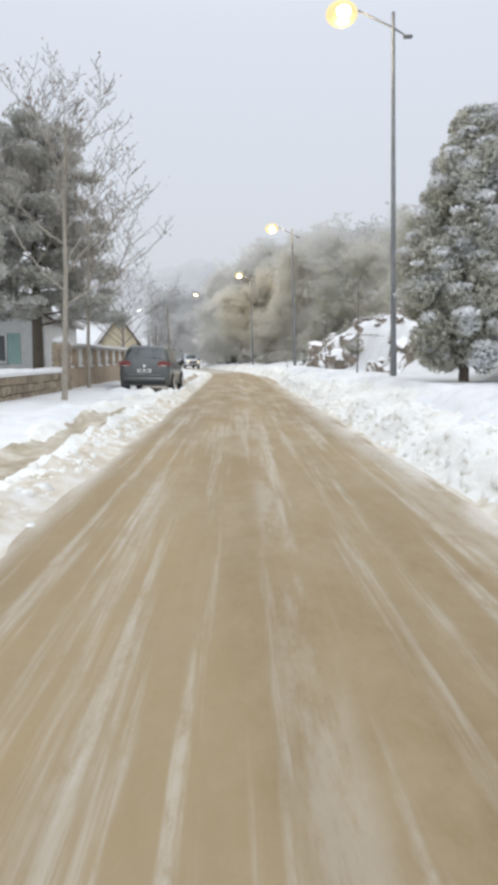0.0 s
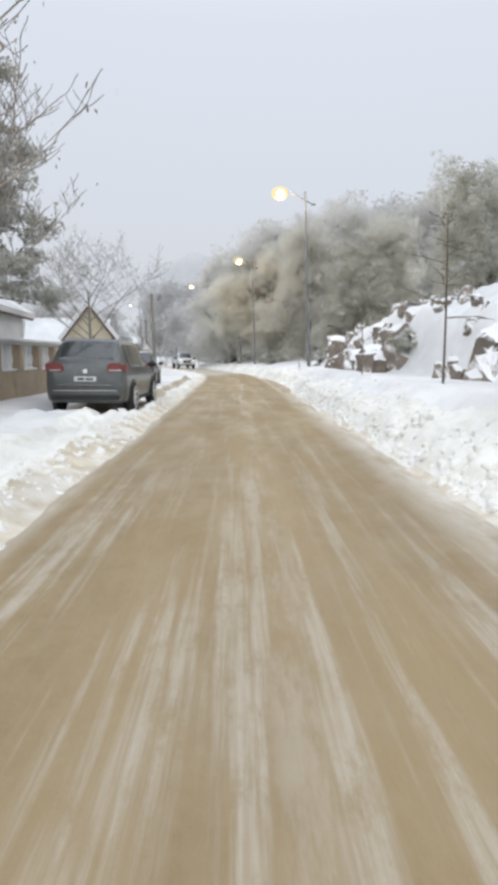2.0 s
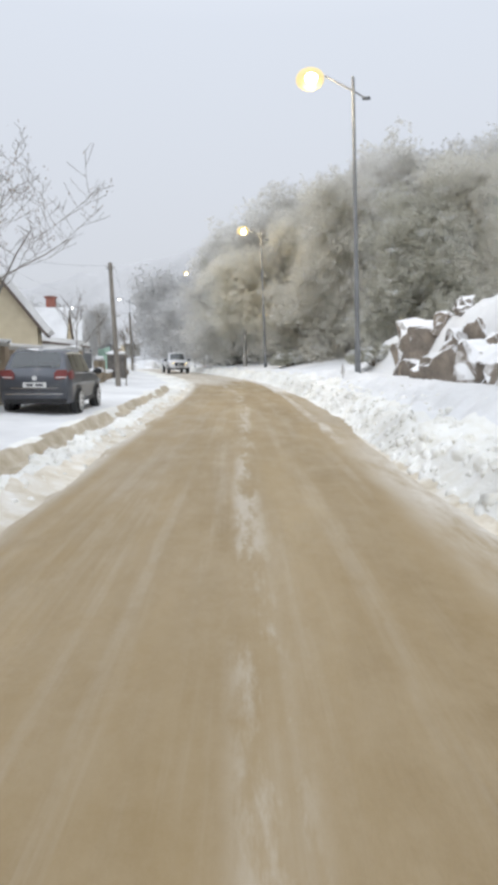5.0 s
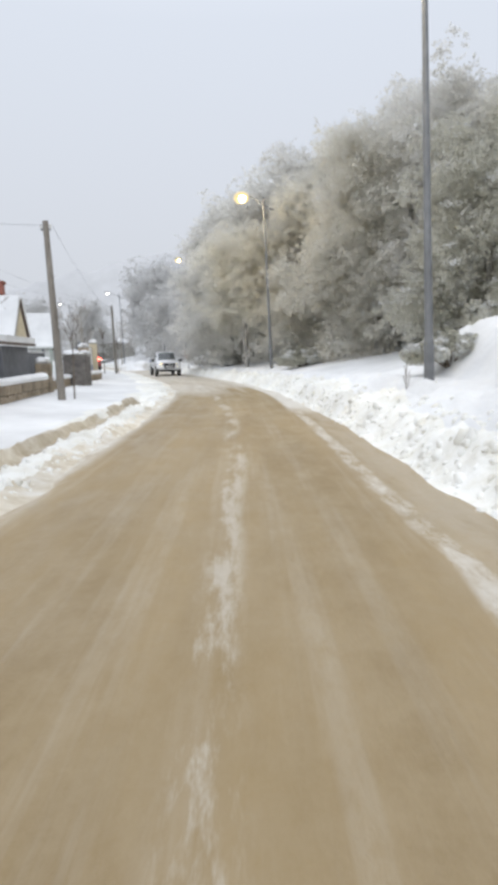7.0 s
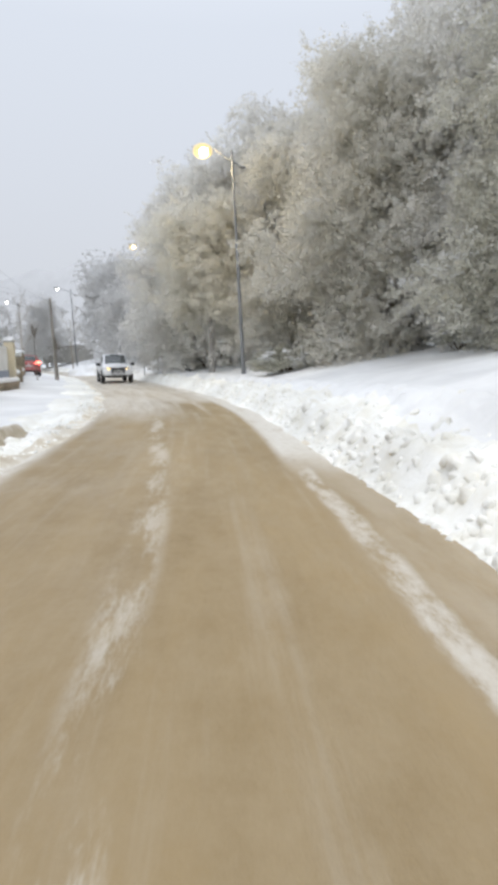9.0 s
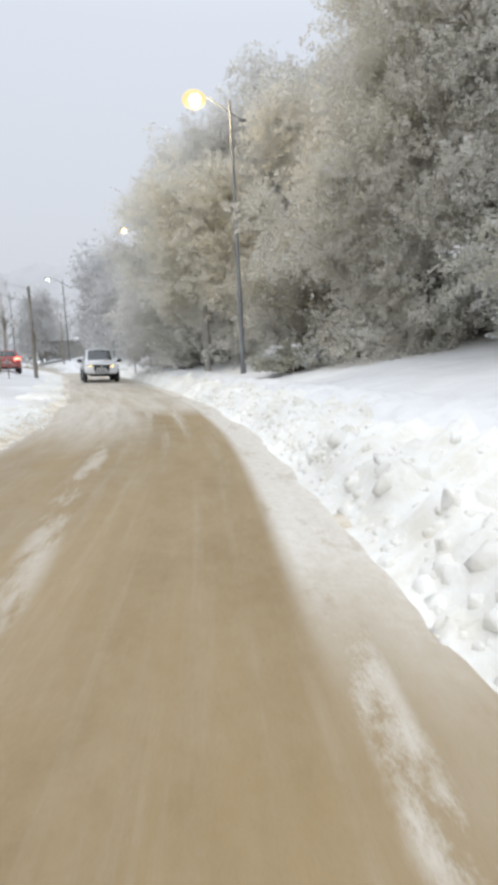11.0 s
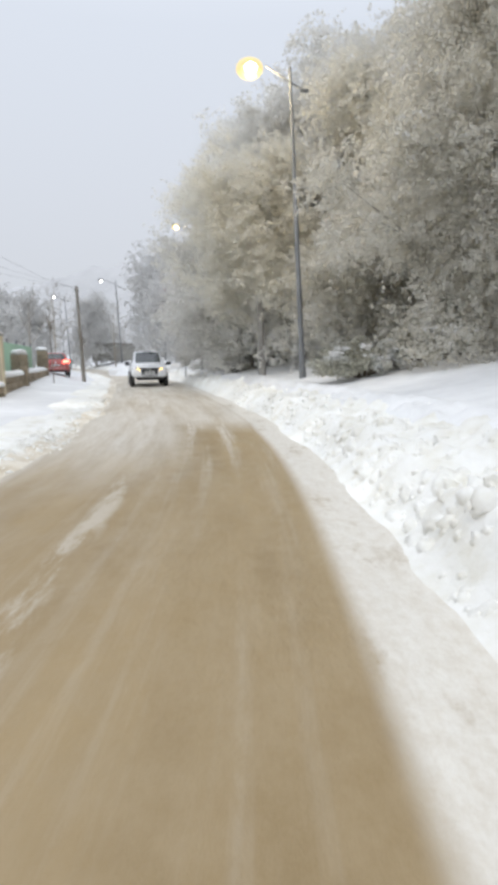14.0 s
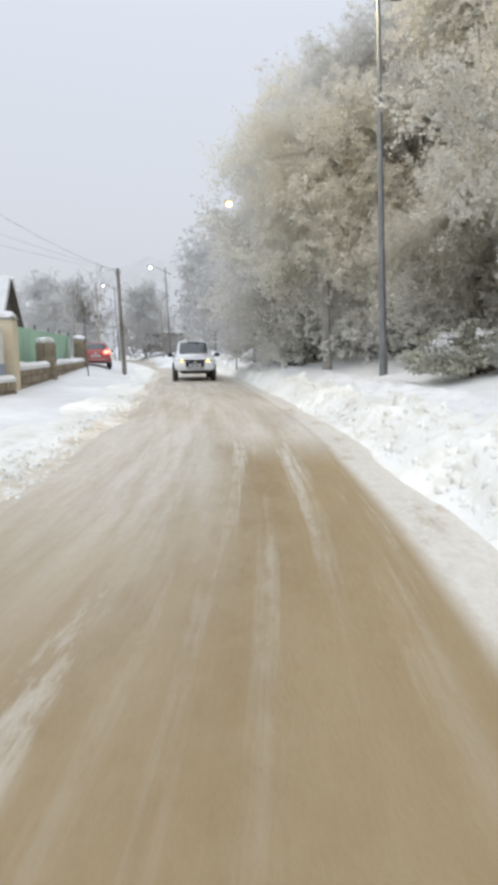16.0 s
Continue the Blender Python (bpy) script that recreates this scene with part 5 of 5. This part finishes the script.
pillar(-6.3, 20.55, 0.42, 1.65, M["stone"], "square stone pillar with a snow cap", stones=True)


def baluster_wall(y0, y1, x, label):
    """A rendered wall with openings that hold pale snow-topped balusters."""
    z = ground(x, y0) - 0.12
    L = y1 - y0
    t = thing("baluster_wall", pose(x, y0, z, 0, 0, 90), label, "wall", "garden walls", "structure")
    part("plinth", Geo().box((L / 2, 0, 0.42), (L, 0.32, 0.84), 0.012), M["ochre"], t)
    n = int(L / 1.5)
    for i in range(n + 1):
        part("pier", Geo().box((min(L - 0.14, max(0.14, L * i / n)), 0, 1.19), (0.28, 0.34, 0.70), 0.012), M["ochre"], t)
        if i < n:
            for k in range(3):
                xx = L * (i + 0.28 + 0.22 * k) / n
                part("baluster", Geo().lathe([(0.84, 0.07), (0.90, 0.075), (0.98, 0.045), (1.15, 0.085), (1.34, 0.045), (1.46, 0.07), (1.54, 0.07)], 12, "z", at=(xx, 0, 0)), M["white_render"], t, smooth=True)
            part("sill_snow", Geo().box((L * (i + 0.5) / n, 0, 0.87), (L / n - 0.30, 0.26, 0.07), 0.03), M["snow"], t, smooth=True)
    part("rail", Geo().box((L / 2, 0, 1.58), (L + 0.06, 0.38, 0.09), 0.015), M["concrete"], t)
    part("snow_cap", Geo().box((L / 2, 0, 1.67), (L + 0.04, 0.36, 0.12), 0.05), M["snow"], t, "thick strip of snow", smooth=True)


baluster_wall(20.85, 38.2, -6.42, "ochre garden wall with white balusters, snow along the top")
baluster_wall(38.6, 45.9, -7.1, "ochre garden wall with white balusters, snow along the top")
pillar(-6.85, 46.25, 0.62, 1.55, M["ochre"], "broad ochre gate pillar with a cream edge and snow", name="gate_pillar")
stone_wall((-6.75, 46.7), (-7.25, 52.2), 0.62, "low stone wall under thick snow", cap=0.2)
pillar(-7.3, 52.5, 0.4, 1.15, M["stone"], "stone gate pillar with snow", stones=True)


def panel_fence(a, b, h, mat, label, z=0.2, posts=3, name="panel_fence", cap=True):
    a, b = Vector((*a, 0)), Vector((*b, 0))
    d = b - a
    L = d.length
    t = thing(name, Matrix.Translation((a.x, a.y, ground(a.x, a.y) - 0.1)) @ pose(0, 0, 0, 0, 0, math.degrees(math.atan2(d.y, d.x))), label, "fence", "fences", "structure")
    for i in range(posts):
        part("post", Geo().box((L * i / (posts - 1), 0.05, (h + z) / 2), (0.08, 0.08, h + z), 0.01), M["grey_panel"], t)
    n = max(1, int(L / 0.9))
    for i in range(n):
        g = Geo()
        w = L / n
        pts = []
        for k in range(13):
            xx = i * w + w * k / 12 * 0.985
            pts.append((xx, 0.012 * (k % 2)))
        v = [(x, y, zz) for zz in (z, h) for x, y in pts] + [(x, y - 0.006, zz) for zz in (z, h) for x, y in pts]
        f = [(k, k + 1, 13 + k + 1, 13 + k) for k in range(12)] + [(26 + k, 26 + k + 1, 39 + k + 1, 39 + k) for k in range(12)] + [(13 + k, 13 + k + 1, 39 + k + 1, 39 + k) for k in range(12)]
        part("panel", g.add(v, f), mat, t)
    if cap:
        part("snow_cap", Geo().box((L / 2, 0.02, h + 0.02), (L, 0.10, 0.05), 0.02), M["snow"], t)
    return t


panel_fence((-8.2, 47.5), (-8.9, 57.5), 1.55, M["grey_panel"], "grey sheet fence behind a low stone wall", posts=5)
stone_wall((-7.5, 53.0), (-8.3, 64.6), 0.5, "low stone wall under thick snow", cap=0.16)
pillar(-7.4, 57.2, 0.95, 1.4, M["dark_stone"], "broad dark stone pillar with snow on top")
pillar(-8.1, 60.9, 0.42, 1.75, M["ochre"], "rendered pillar with a round snow cap")
stone_wall((-8.95, 66.1), (-10.15, 70.4), 0.66, "low stone wall under thick snow", cap=0.2)
pillar(-8.75, 65.5, 0.40, 2.05, M["cream"], "cream rendered gate post with a snow cap", turn=10)
pillar(-10.25, 70.8, 0.52, 1.40, M["stone"], "stone pillar with a ragged snow cap", turn=14, stones=True)
stone_wall((-10.55, 71.6), (-13.1, 80.6), 0.58, "low stone wall under thick snow", cap=0.18)
pillar(-13.25, 81.0, 0.5, 1.55, M["stone"], "stone pillar with a ragged snow cap", turn=14, stones=True)
panel_fence((-9.75, 66.6), (-14.2, 81.8), 2.0, M["green"], "green corrugated sheet fence behind the stone wall", posts=6, cap=False)


def plain_wall(a, b, h, mats, label):
    a, b = Vector((*a, 0)), Vector((*b, 0))
    d = b - a
    t = thing("garden_wall", Matrix.Translation((a.x, a.y, ground(a.x, a.y) - 0.1)) @ pose(0, 0, 0, 0, 0, math.degrees(math.atan2(d.y, d.x))), label, "wall", "garden walls", "structure")
    part("base", Geo().box((d.length / 2, 0, h * 0.24), (d.length, 0.24, h * 0.48), 0.01), mats[0], t)
    part("upper", Geo().box((d.length / 2, 0, h * 0.74), (d.length, 0.20, h * 0.52), 0.01), mats[1], t)
    part("snow_cap", Geo().box((d.length / 2, 0, h + 0.05), (d.length, 0.26, 0.11), 0.045), M["snow"], t, smooth=True)


plain_wall((-8.3, 62.0), (-8.85, 65.2), 1.75, (M["blue_grey"], M["white_render"]), "white garden wall with a blue-grey base")


# ---- houses ----
def gable_house(m, w, l, eave, ridge, wall, gable, label, chimney=None, windows=(), roof_snow=0.22, over=0.35):
    """Gable ends face local -y and +y; the ridge runs along y."""
    t = thing("house", m, label, "house", "houses behind the walls")
    hw, hl = w / 2, l / 2
    th = 0.25
    for name, c, s in (("front_wall", (0, -hl + th / 2, eave / 2), (w, th, eave)), ("back_wall", (0, hl - th / 2, eave / 2), (w, th, eave)),
                       ("side_wall", (-hw + th / 2, 0, eave / 2), (th, l - 2 * th - 0.004, eave)), ("side_wall", (hw - th / 2, 0, eave / 2), (th, l - 2 * th - 0.004, eave))):
        part(name, Geo().box(c, s), wall, t)
    for sy in (-1, 1):
        y = sy * hl
        part("gable", Geo().slab([(-hw, y, eave + 0.003), (hw, y, eave + 0.003), (0, y, ridge)], (0, -sy * 0.2, 0)), gable, t)
    rise = ridge - eave
    for sx in (-1, 1):
        o = over / hw
        lo, hi = Vector((sx * (hw + over), 0, eave - rise * o)), Vector((0, 0, ridge))
        nrm = Vector((sx * rise, 0, hw)).normalized()
        r = part("roof_slope", Geo().slab([lo + Vector((0, -hl - over, 0)) + nrm * 0.01, hi + Vector((0, -hl - over, 0)) + nrm * 0.01, hi + Vector((0, hl + over, 0)) + nrm * 0.01, lo + Vector((0, hl + over, 0)) + nrm * 0.01], nrm * 0.10), M["dark_wood"], t, "dark boarded eaves")
        part("roof_snow", Geo().slab([lo + Vector((0, -hl - over, 0)) + nrm * 0.115, hi + Vector((0, -hl - over, 0)) + nrm * 0.115, hi + Vector((0, hl + over, 0)) + nrm * 0.115, lo + Vector((0, hl + over, 0)) + nrm * 0.115], nrm * roof_snow), M["snow"], r, "thick blanket of snow")
    for (x, z, ww, hh, face) in windows:
        y = -hl - 0.03
        wf = part("window", Geo().box((x, y, z), (ww, 0.10, hh), 0.012), M["white_render"], t)
        part("pane", Geo().box((x - ww * 0.24, y - 0.045, z), (ww * 0.40, 0.02, hh * 0.84)).box((x + ww * 0.24, y - 0.045, z), (ww * 0.40, 0.02, hh * 0.84)), M["glass"], wf, "dark pane")
        part("window_sill", Geo().box((x, y - 0.05, z - hh / 2 - 0.03), (ww + 0.12, 0.16, 0.05), 0.008), M["concrete"], wf)
        if face:
            for sd in (-1, 1):
                part("shutter", Geo().box((x + sd * ww * 0.76, y + 0.005, z), (ww * 0.48, 0.05, hh), 0.008), M["teal"], wf, "teal shutter")
    if chimney:
        cx, cy, cz, cw, ch = chimney
        c = part("chimney", Geo().box((cx, cy, cz + ch / 2), (cw, cw, ch), 0.015), M["tile_red"], t, "brick-red chimney")
        part("chimney_cap", Geo().box((cx, cy, cz + ch + 0.04), (cw + 0.16, cw + 0.16, 0.09), 0.015), M["tile_red"], c)
        part("chimney_snow", Geo().box((cx, cy, cz + ch + 0.12), (cw + 0.06, cw + 0.06, 0.07), 0.03), M["snow"], c)
    return t


gable_house(pose(-9.2, 45.6, 0.15, 0, 0, 15), 2.5, 2.6, 2.35, 4.0, M["cream"], M["cream"], "small cream gabled house under a dark timber roof with snow", windows=((0.0, 1.5, 0.7, 0.8, False),), over=0.25)
gable_house(pose(-14.35, 60.4, 0.15, 0, 0, 98), 3.2, 6.5, 2.2, 4.1, M["white_render"], M["cream"], "pale gabled house with snow-laden roof and a red chimney", chimney=(0.5, -2.2, 3.3, 0.55, 1.65), over=0.12)
gable_house(pose(-17.7, 75.0, 0.2, 0, 0, 104), 3.2, 6.6, 2.3, 4.3, M["white_render"], M["dark_wood"], "house with a steep dark timber gable and snowy roof")
gable_house(pose(-13.0, 31.0, 0.1, 0, 0, 6), 7.5, 9.0, 3.0, 5.2, M["white_render"], M["white_render"], "pale house with teal-shuttered windows behind the cedars",
            windows=((-1.8, 1.6, 1.1, 1.3, True), (1.6, 1.6, 1.1, 1.3, True)))


def low_shed(m, w, l, h, label, wall):
    t = thing("shed", m, label, "shed")
    for name, c, s in (("front_wall", (0, -l / 2 + 0.06, h / 2), (w, 0.12, h)), ("back_wall", (0, l / 2 - 0.06, h / 2), (w, 0.12, h)), ("side_wall", (-w / 2 + 0.06, 0, h / 2), (0.12, l - 0.25, h)), ("side_wall", (w / 2 - 0.06, 0, h / 2), (0.12, l - 0.25, h))):
        part(name, Geo().box(c, s), wall, t)
    part("roof", Geo().slab([(-w / 2 - 0.25, -l / 2 - 0.25, h + 0.02), (w / 2 + 0.25, -l / 2 - 0.25, h + 0.02), (w / 2 + 0.25, l / 2 + 0.25, h + 0.35), (-w / 2 - 0.25, l / 2 + 0.25, h + 0.35)], (0, 0, 0.1)), M["dark_wood"], t)
    part("roof_snow", Geo().slab([(-w / 2 - 0.24, -l / 2 - 0.24, h + 0.125), (w / 2 + 0.24, -l / 2 - 0.24, h + 0.125), (w / 2 + 0.24, l / 2 + 0.24, h + 0.455), (-w / 2 - 0.24, l / 2 + 0.24, h + 0.455)], (0, 0, 0.22)), M["snow"], t, "thick snow")


low_shed(pose(-23.8, 138.5, 1.2, 0, 0, 22), 7.5, 3.5, 2.6, "low roadside shed under a thick snow roof", M["concrete"])
low_shed(pose(-9.4, 52.5, 0.1, 0, 0, 95), 3.2, 2.2, 1.75, "low grey outhouse with snow on its roof", M["grey_panel"])


# ---- utility poles and wires ----
def utility_pole(x, y, h, lean, label):
    t = thing("utility_pole", pose(x, y, ground(x, y) - 0.05), label, "utility pole", "utility poles")
    part("pole", Geo().tube([(0, 0, 0), (lean * 0.5, 0, h * 0.5), (lean, 0, h)], [0.125, 0.105, 0.085], 12), M["wood_pole"], t, smooth=True)
    part("bracket", Geo().box((lean, 0, h - 0.25), (0.30, 0.05, 0.05), 0.01), M["pole"], t)
    for sx in (-0.13, 0.13):
        part("insulator", Geo().lathe([(0, 0.025), (0.04, 0.045), (0.08, 0.03), (0.12, 0.035)], 10, "z", at=(lean + sx, 0, h - 0.22)), M["white_render"], t, smooth=True)
    return Vector((x + lean, y, ground(x, y) - 0.05 + h - 0.12))


p0 = utility_pole(-5.75, 49.4, 5.4, -0.20, "weathered leaning utility pole standing in the snow")
p1 = utility_pole(-10.82, 81.0, 5.55, -0.18, "weathered leaning utility pole standing in the snow")


def wire(a, b, sag, label, r=0.0055):
    a, b = Vector(a), Vector(b)
    pts = [a.lerp(b, i / 16) - Vector((0, 0, sag * 4 * (i / 16) * (1 - i / 16))) for i in range(17)]
    me = Geo().tube(pts, [r] * 17, 5).mesh("overhead_wire", M["wire"], True)
    tagged(new("overhead_wire", me), label, "wire", "overhead wires")


wire(p0 + Vector((0.2, 0, 0)), p1 + Vector((0.2, 0, 0)), 0.7, "thin black overhead wire between the poles")
wire(p0, (-13.0, 44.0, 6.3), 0.5, "thin black overhead wire to the houses")
wire(p1, (-17.5, 62.0, 8.2), 0.4, "thin black overhead wire over the gardens")
wire(p1 - Vector((0.2, 0, 0)), (-19.5, 60.0, 7.6), 0.4, "thin black overhead wire over the gardens")


# ---- far roadside pieces on the wooded side ----
def cabinet(x, y, w, d, h, label, turn=15):
    t = thing("utility_cabinet", pose(x, y, ground(x, y) - 0.04, 0, 0, turn), label, "cabinet", "roadside cabinets")
    part("body", Geo().box((0, 0, h / 2), (w, d, h), 0.015), M["concrete"], t)
    part("door", Geo().box((0, -d / 2 - 0.012, h * 0.52), (w * 0.84, 0.02, h * 0.78), 0.006), M["grey_panel"], t)
    part("snow_cap", Geo().box((0, 0, h + 0.05), (w + 0.04, d + 0.04, 0.11), 0.045), M["snow"], t, smooth=True)


cabinet(-2.6, 79.3, 0.62, 0.45, 0.95, "concrete utility cabinet with snow on top")
cabinet(-1.5, 76.2, 0.85, 0.5, 0.50, "low concrete box capped with snow", 25)


def marker_post(x, y, h, r, label):
    t = thing("marker_post", pose(x, y, ground(x, y) - 0.05), label, "post", "roadside posts")
    part("shaft", Geo().tube([(0, 0, 0), (0, 0, h)], [r, r], 10), M["pole"], t, smooth=True)
    part("cap", Geo().lathe([(h, r * 1.15), (h + 0.03, r * 1.15), (h + 0.05, r * 0.5)], 10, "z"), M["pole"], t, smooth=True)


marker_post(-4.1, 83.5, 1.7, 0.07, "grey roadside post in the snow")
marker_post(-4.9, 82.0, 1.25, 0.035, "thin grey roadside post in the snow")
marker_post(-9.2, 99.0, 2.2, 0.05, "grey roadside post in the snow")

# snow heaps beside the far bend
for x, y, r in ((-3.2, 86.5, 1.7), (-12.2, 99.0, 2.0), (-7.8, 92.0, 1.3)):
    me = Geo().blob((0, 0, 0), (r, r, r * 0.62), 0.5, x, 4).mesh("snow_heap", M["snow"], True)
    ob = new("snow_heap", me)
    ob.matrix_basis = pose(x, y, ground(x, y) - 0.05)
    tagged(ob, "rounded heap of cleared snow beside the road", "snow heap", "snow heaps")


# ---- misty distance ----
def ridge(name, y, x0, x1, heights, label):
    """A far wooded ridge with an uneven skyline."""
    n = 220
    v, f = [], []
    for i in range(n + 1):
        x = x0 + (x1 - x0) * i / n
        h = float(np.interp(x, [p[0] for p in heights], [p[1] for p in heights])) + 1.6 * fbm(x, 0, 0.09, y) + 0.9 * fbm(x, 0, 0.5, y + 3)
        for k in range(7):
            s = k / 6
            v.append((x, y + 26 * s + 2.0 * fbm(x, s * 9, 0.4, 2.0), -2 + (h + 2) * math.sin(s * math.pi / 2)))
    f = [(i * 7 + k, (i + 1) * 7 + k, (i + 1) * 7 + k + 1, i * 7 + k + 1) for i in range(n) for k in range(6)]
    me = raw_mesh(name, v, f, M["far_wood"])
    me.polygons.foreach_set("use_smooth", [True] * len(me.polygons))
    tagged(new(name, me), label, "backdrop", kind="structure")


ridge("backdrop", 215, -330, 330, [(-330, 12), (-130, 18), (-75, 26), (-45, 33), (-20, 38), (40, 40), (330, 40)], "wooded ridge coloured in pale mist grey")

# ---- stones of the walls ----
sr = np.random.default_rng(41)
for t, length, h, thick, course in LATER:
    n = 0
    rows = int(h / course)
    for r in range(rows):
        zc = (r + 0.5) * h / rows
        if length is None:
            for sx, sy in ((0, -1), (1, 0), (-1, 0)):
                for k in (-0.25, 0.25):
                    st = new("stone", STONES[int(sr.integers(6))])
                    st.parent = t
                    c = (k * thick if sx == 0 else sx * thick / 2, k * thick if sy == 0 else sy * thick / 2, zc)
                    sz = (thick * 0.47, 0.12, h / rows * 0.92) if sx == 0 else (0.12, thick * 0.47, h / rows * 0.92)
                    st.matrix_basis = Matrix.Translation(c) @ Matrix.Diagonal((*sz, 1))
            continue
        x = 0.0
        while x < length - 0.1:
            w = min(sr.uniform(0.22, 0.46), length - x)
            st = new("stone", STONES[int(sr.integers(6))])
            st.parent = t
            st.matrix_basis = Matrix.Translation((x + w / 2, -thick / 2 + 0.05, zc + sr.uniform(-0.015, 0.015))) @ Matrix.Diagonal((w * 0.95, 0.13, h / rows * 0.93, 1))
            x += w
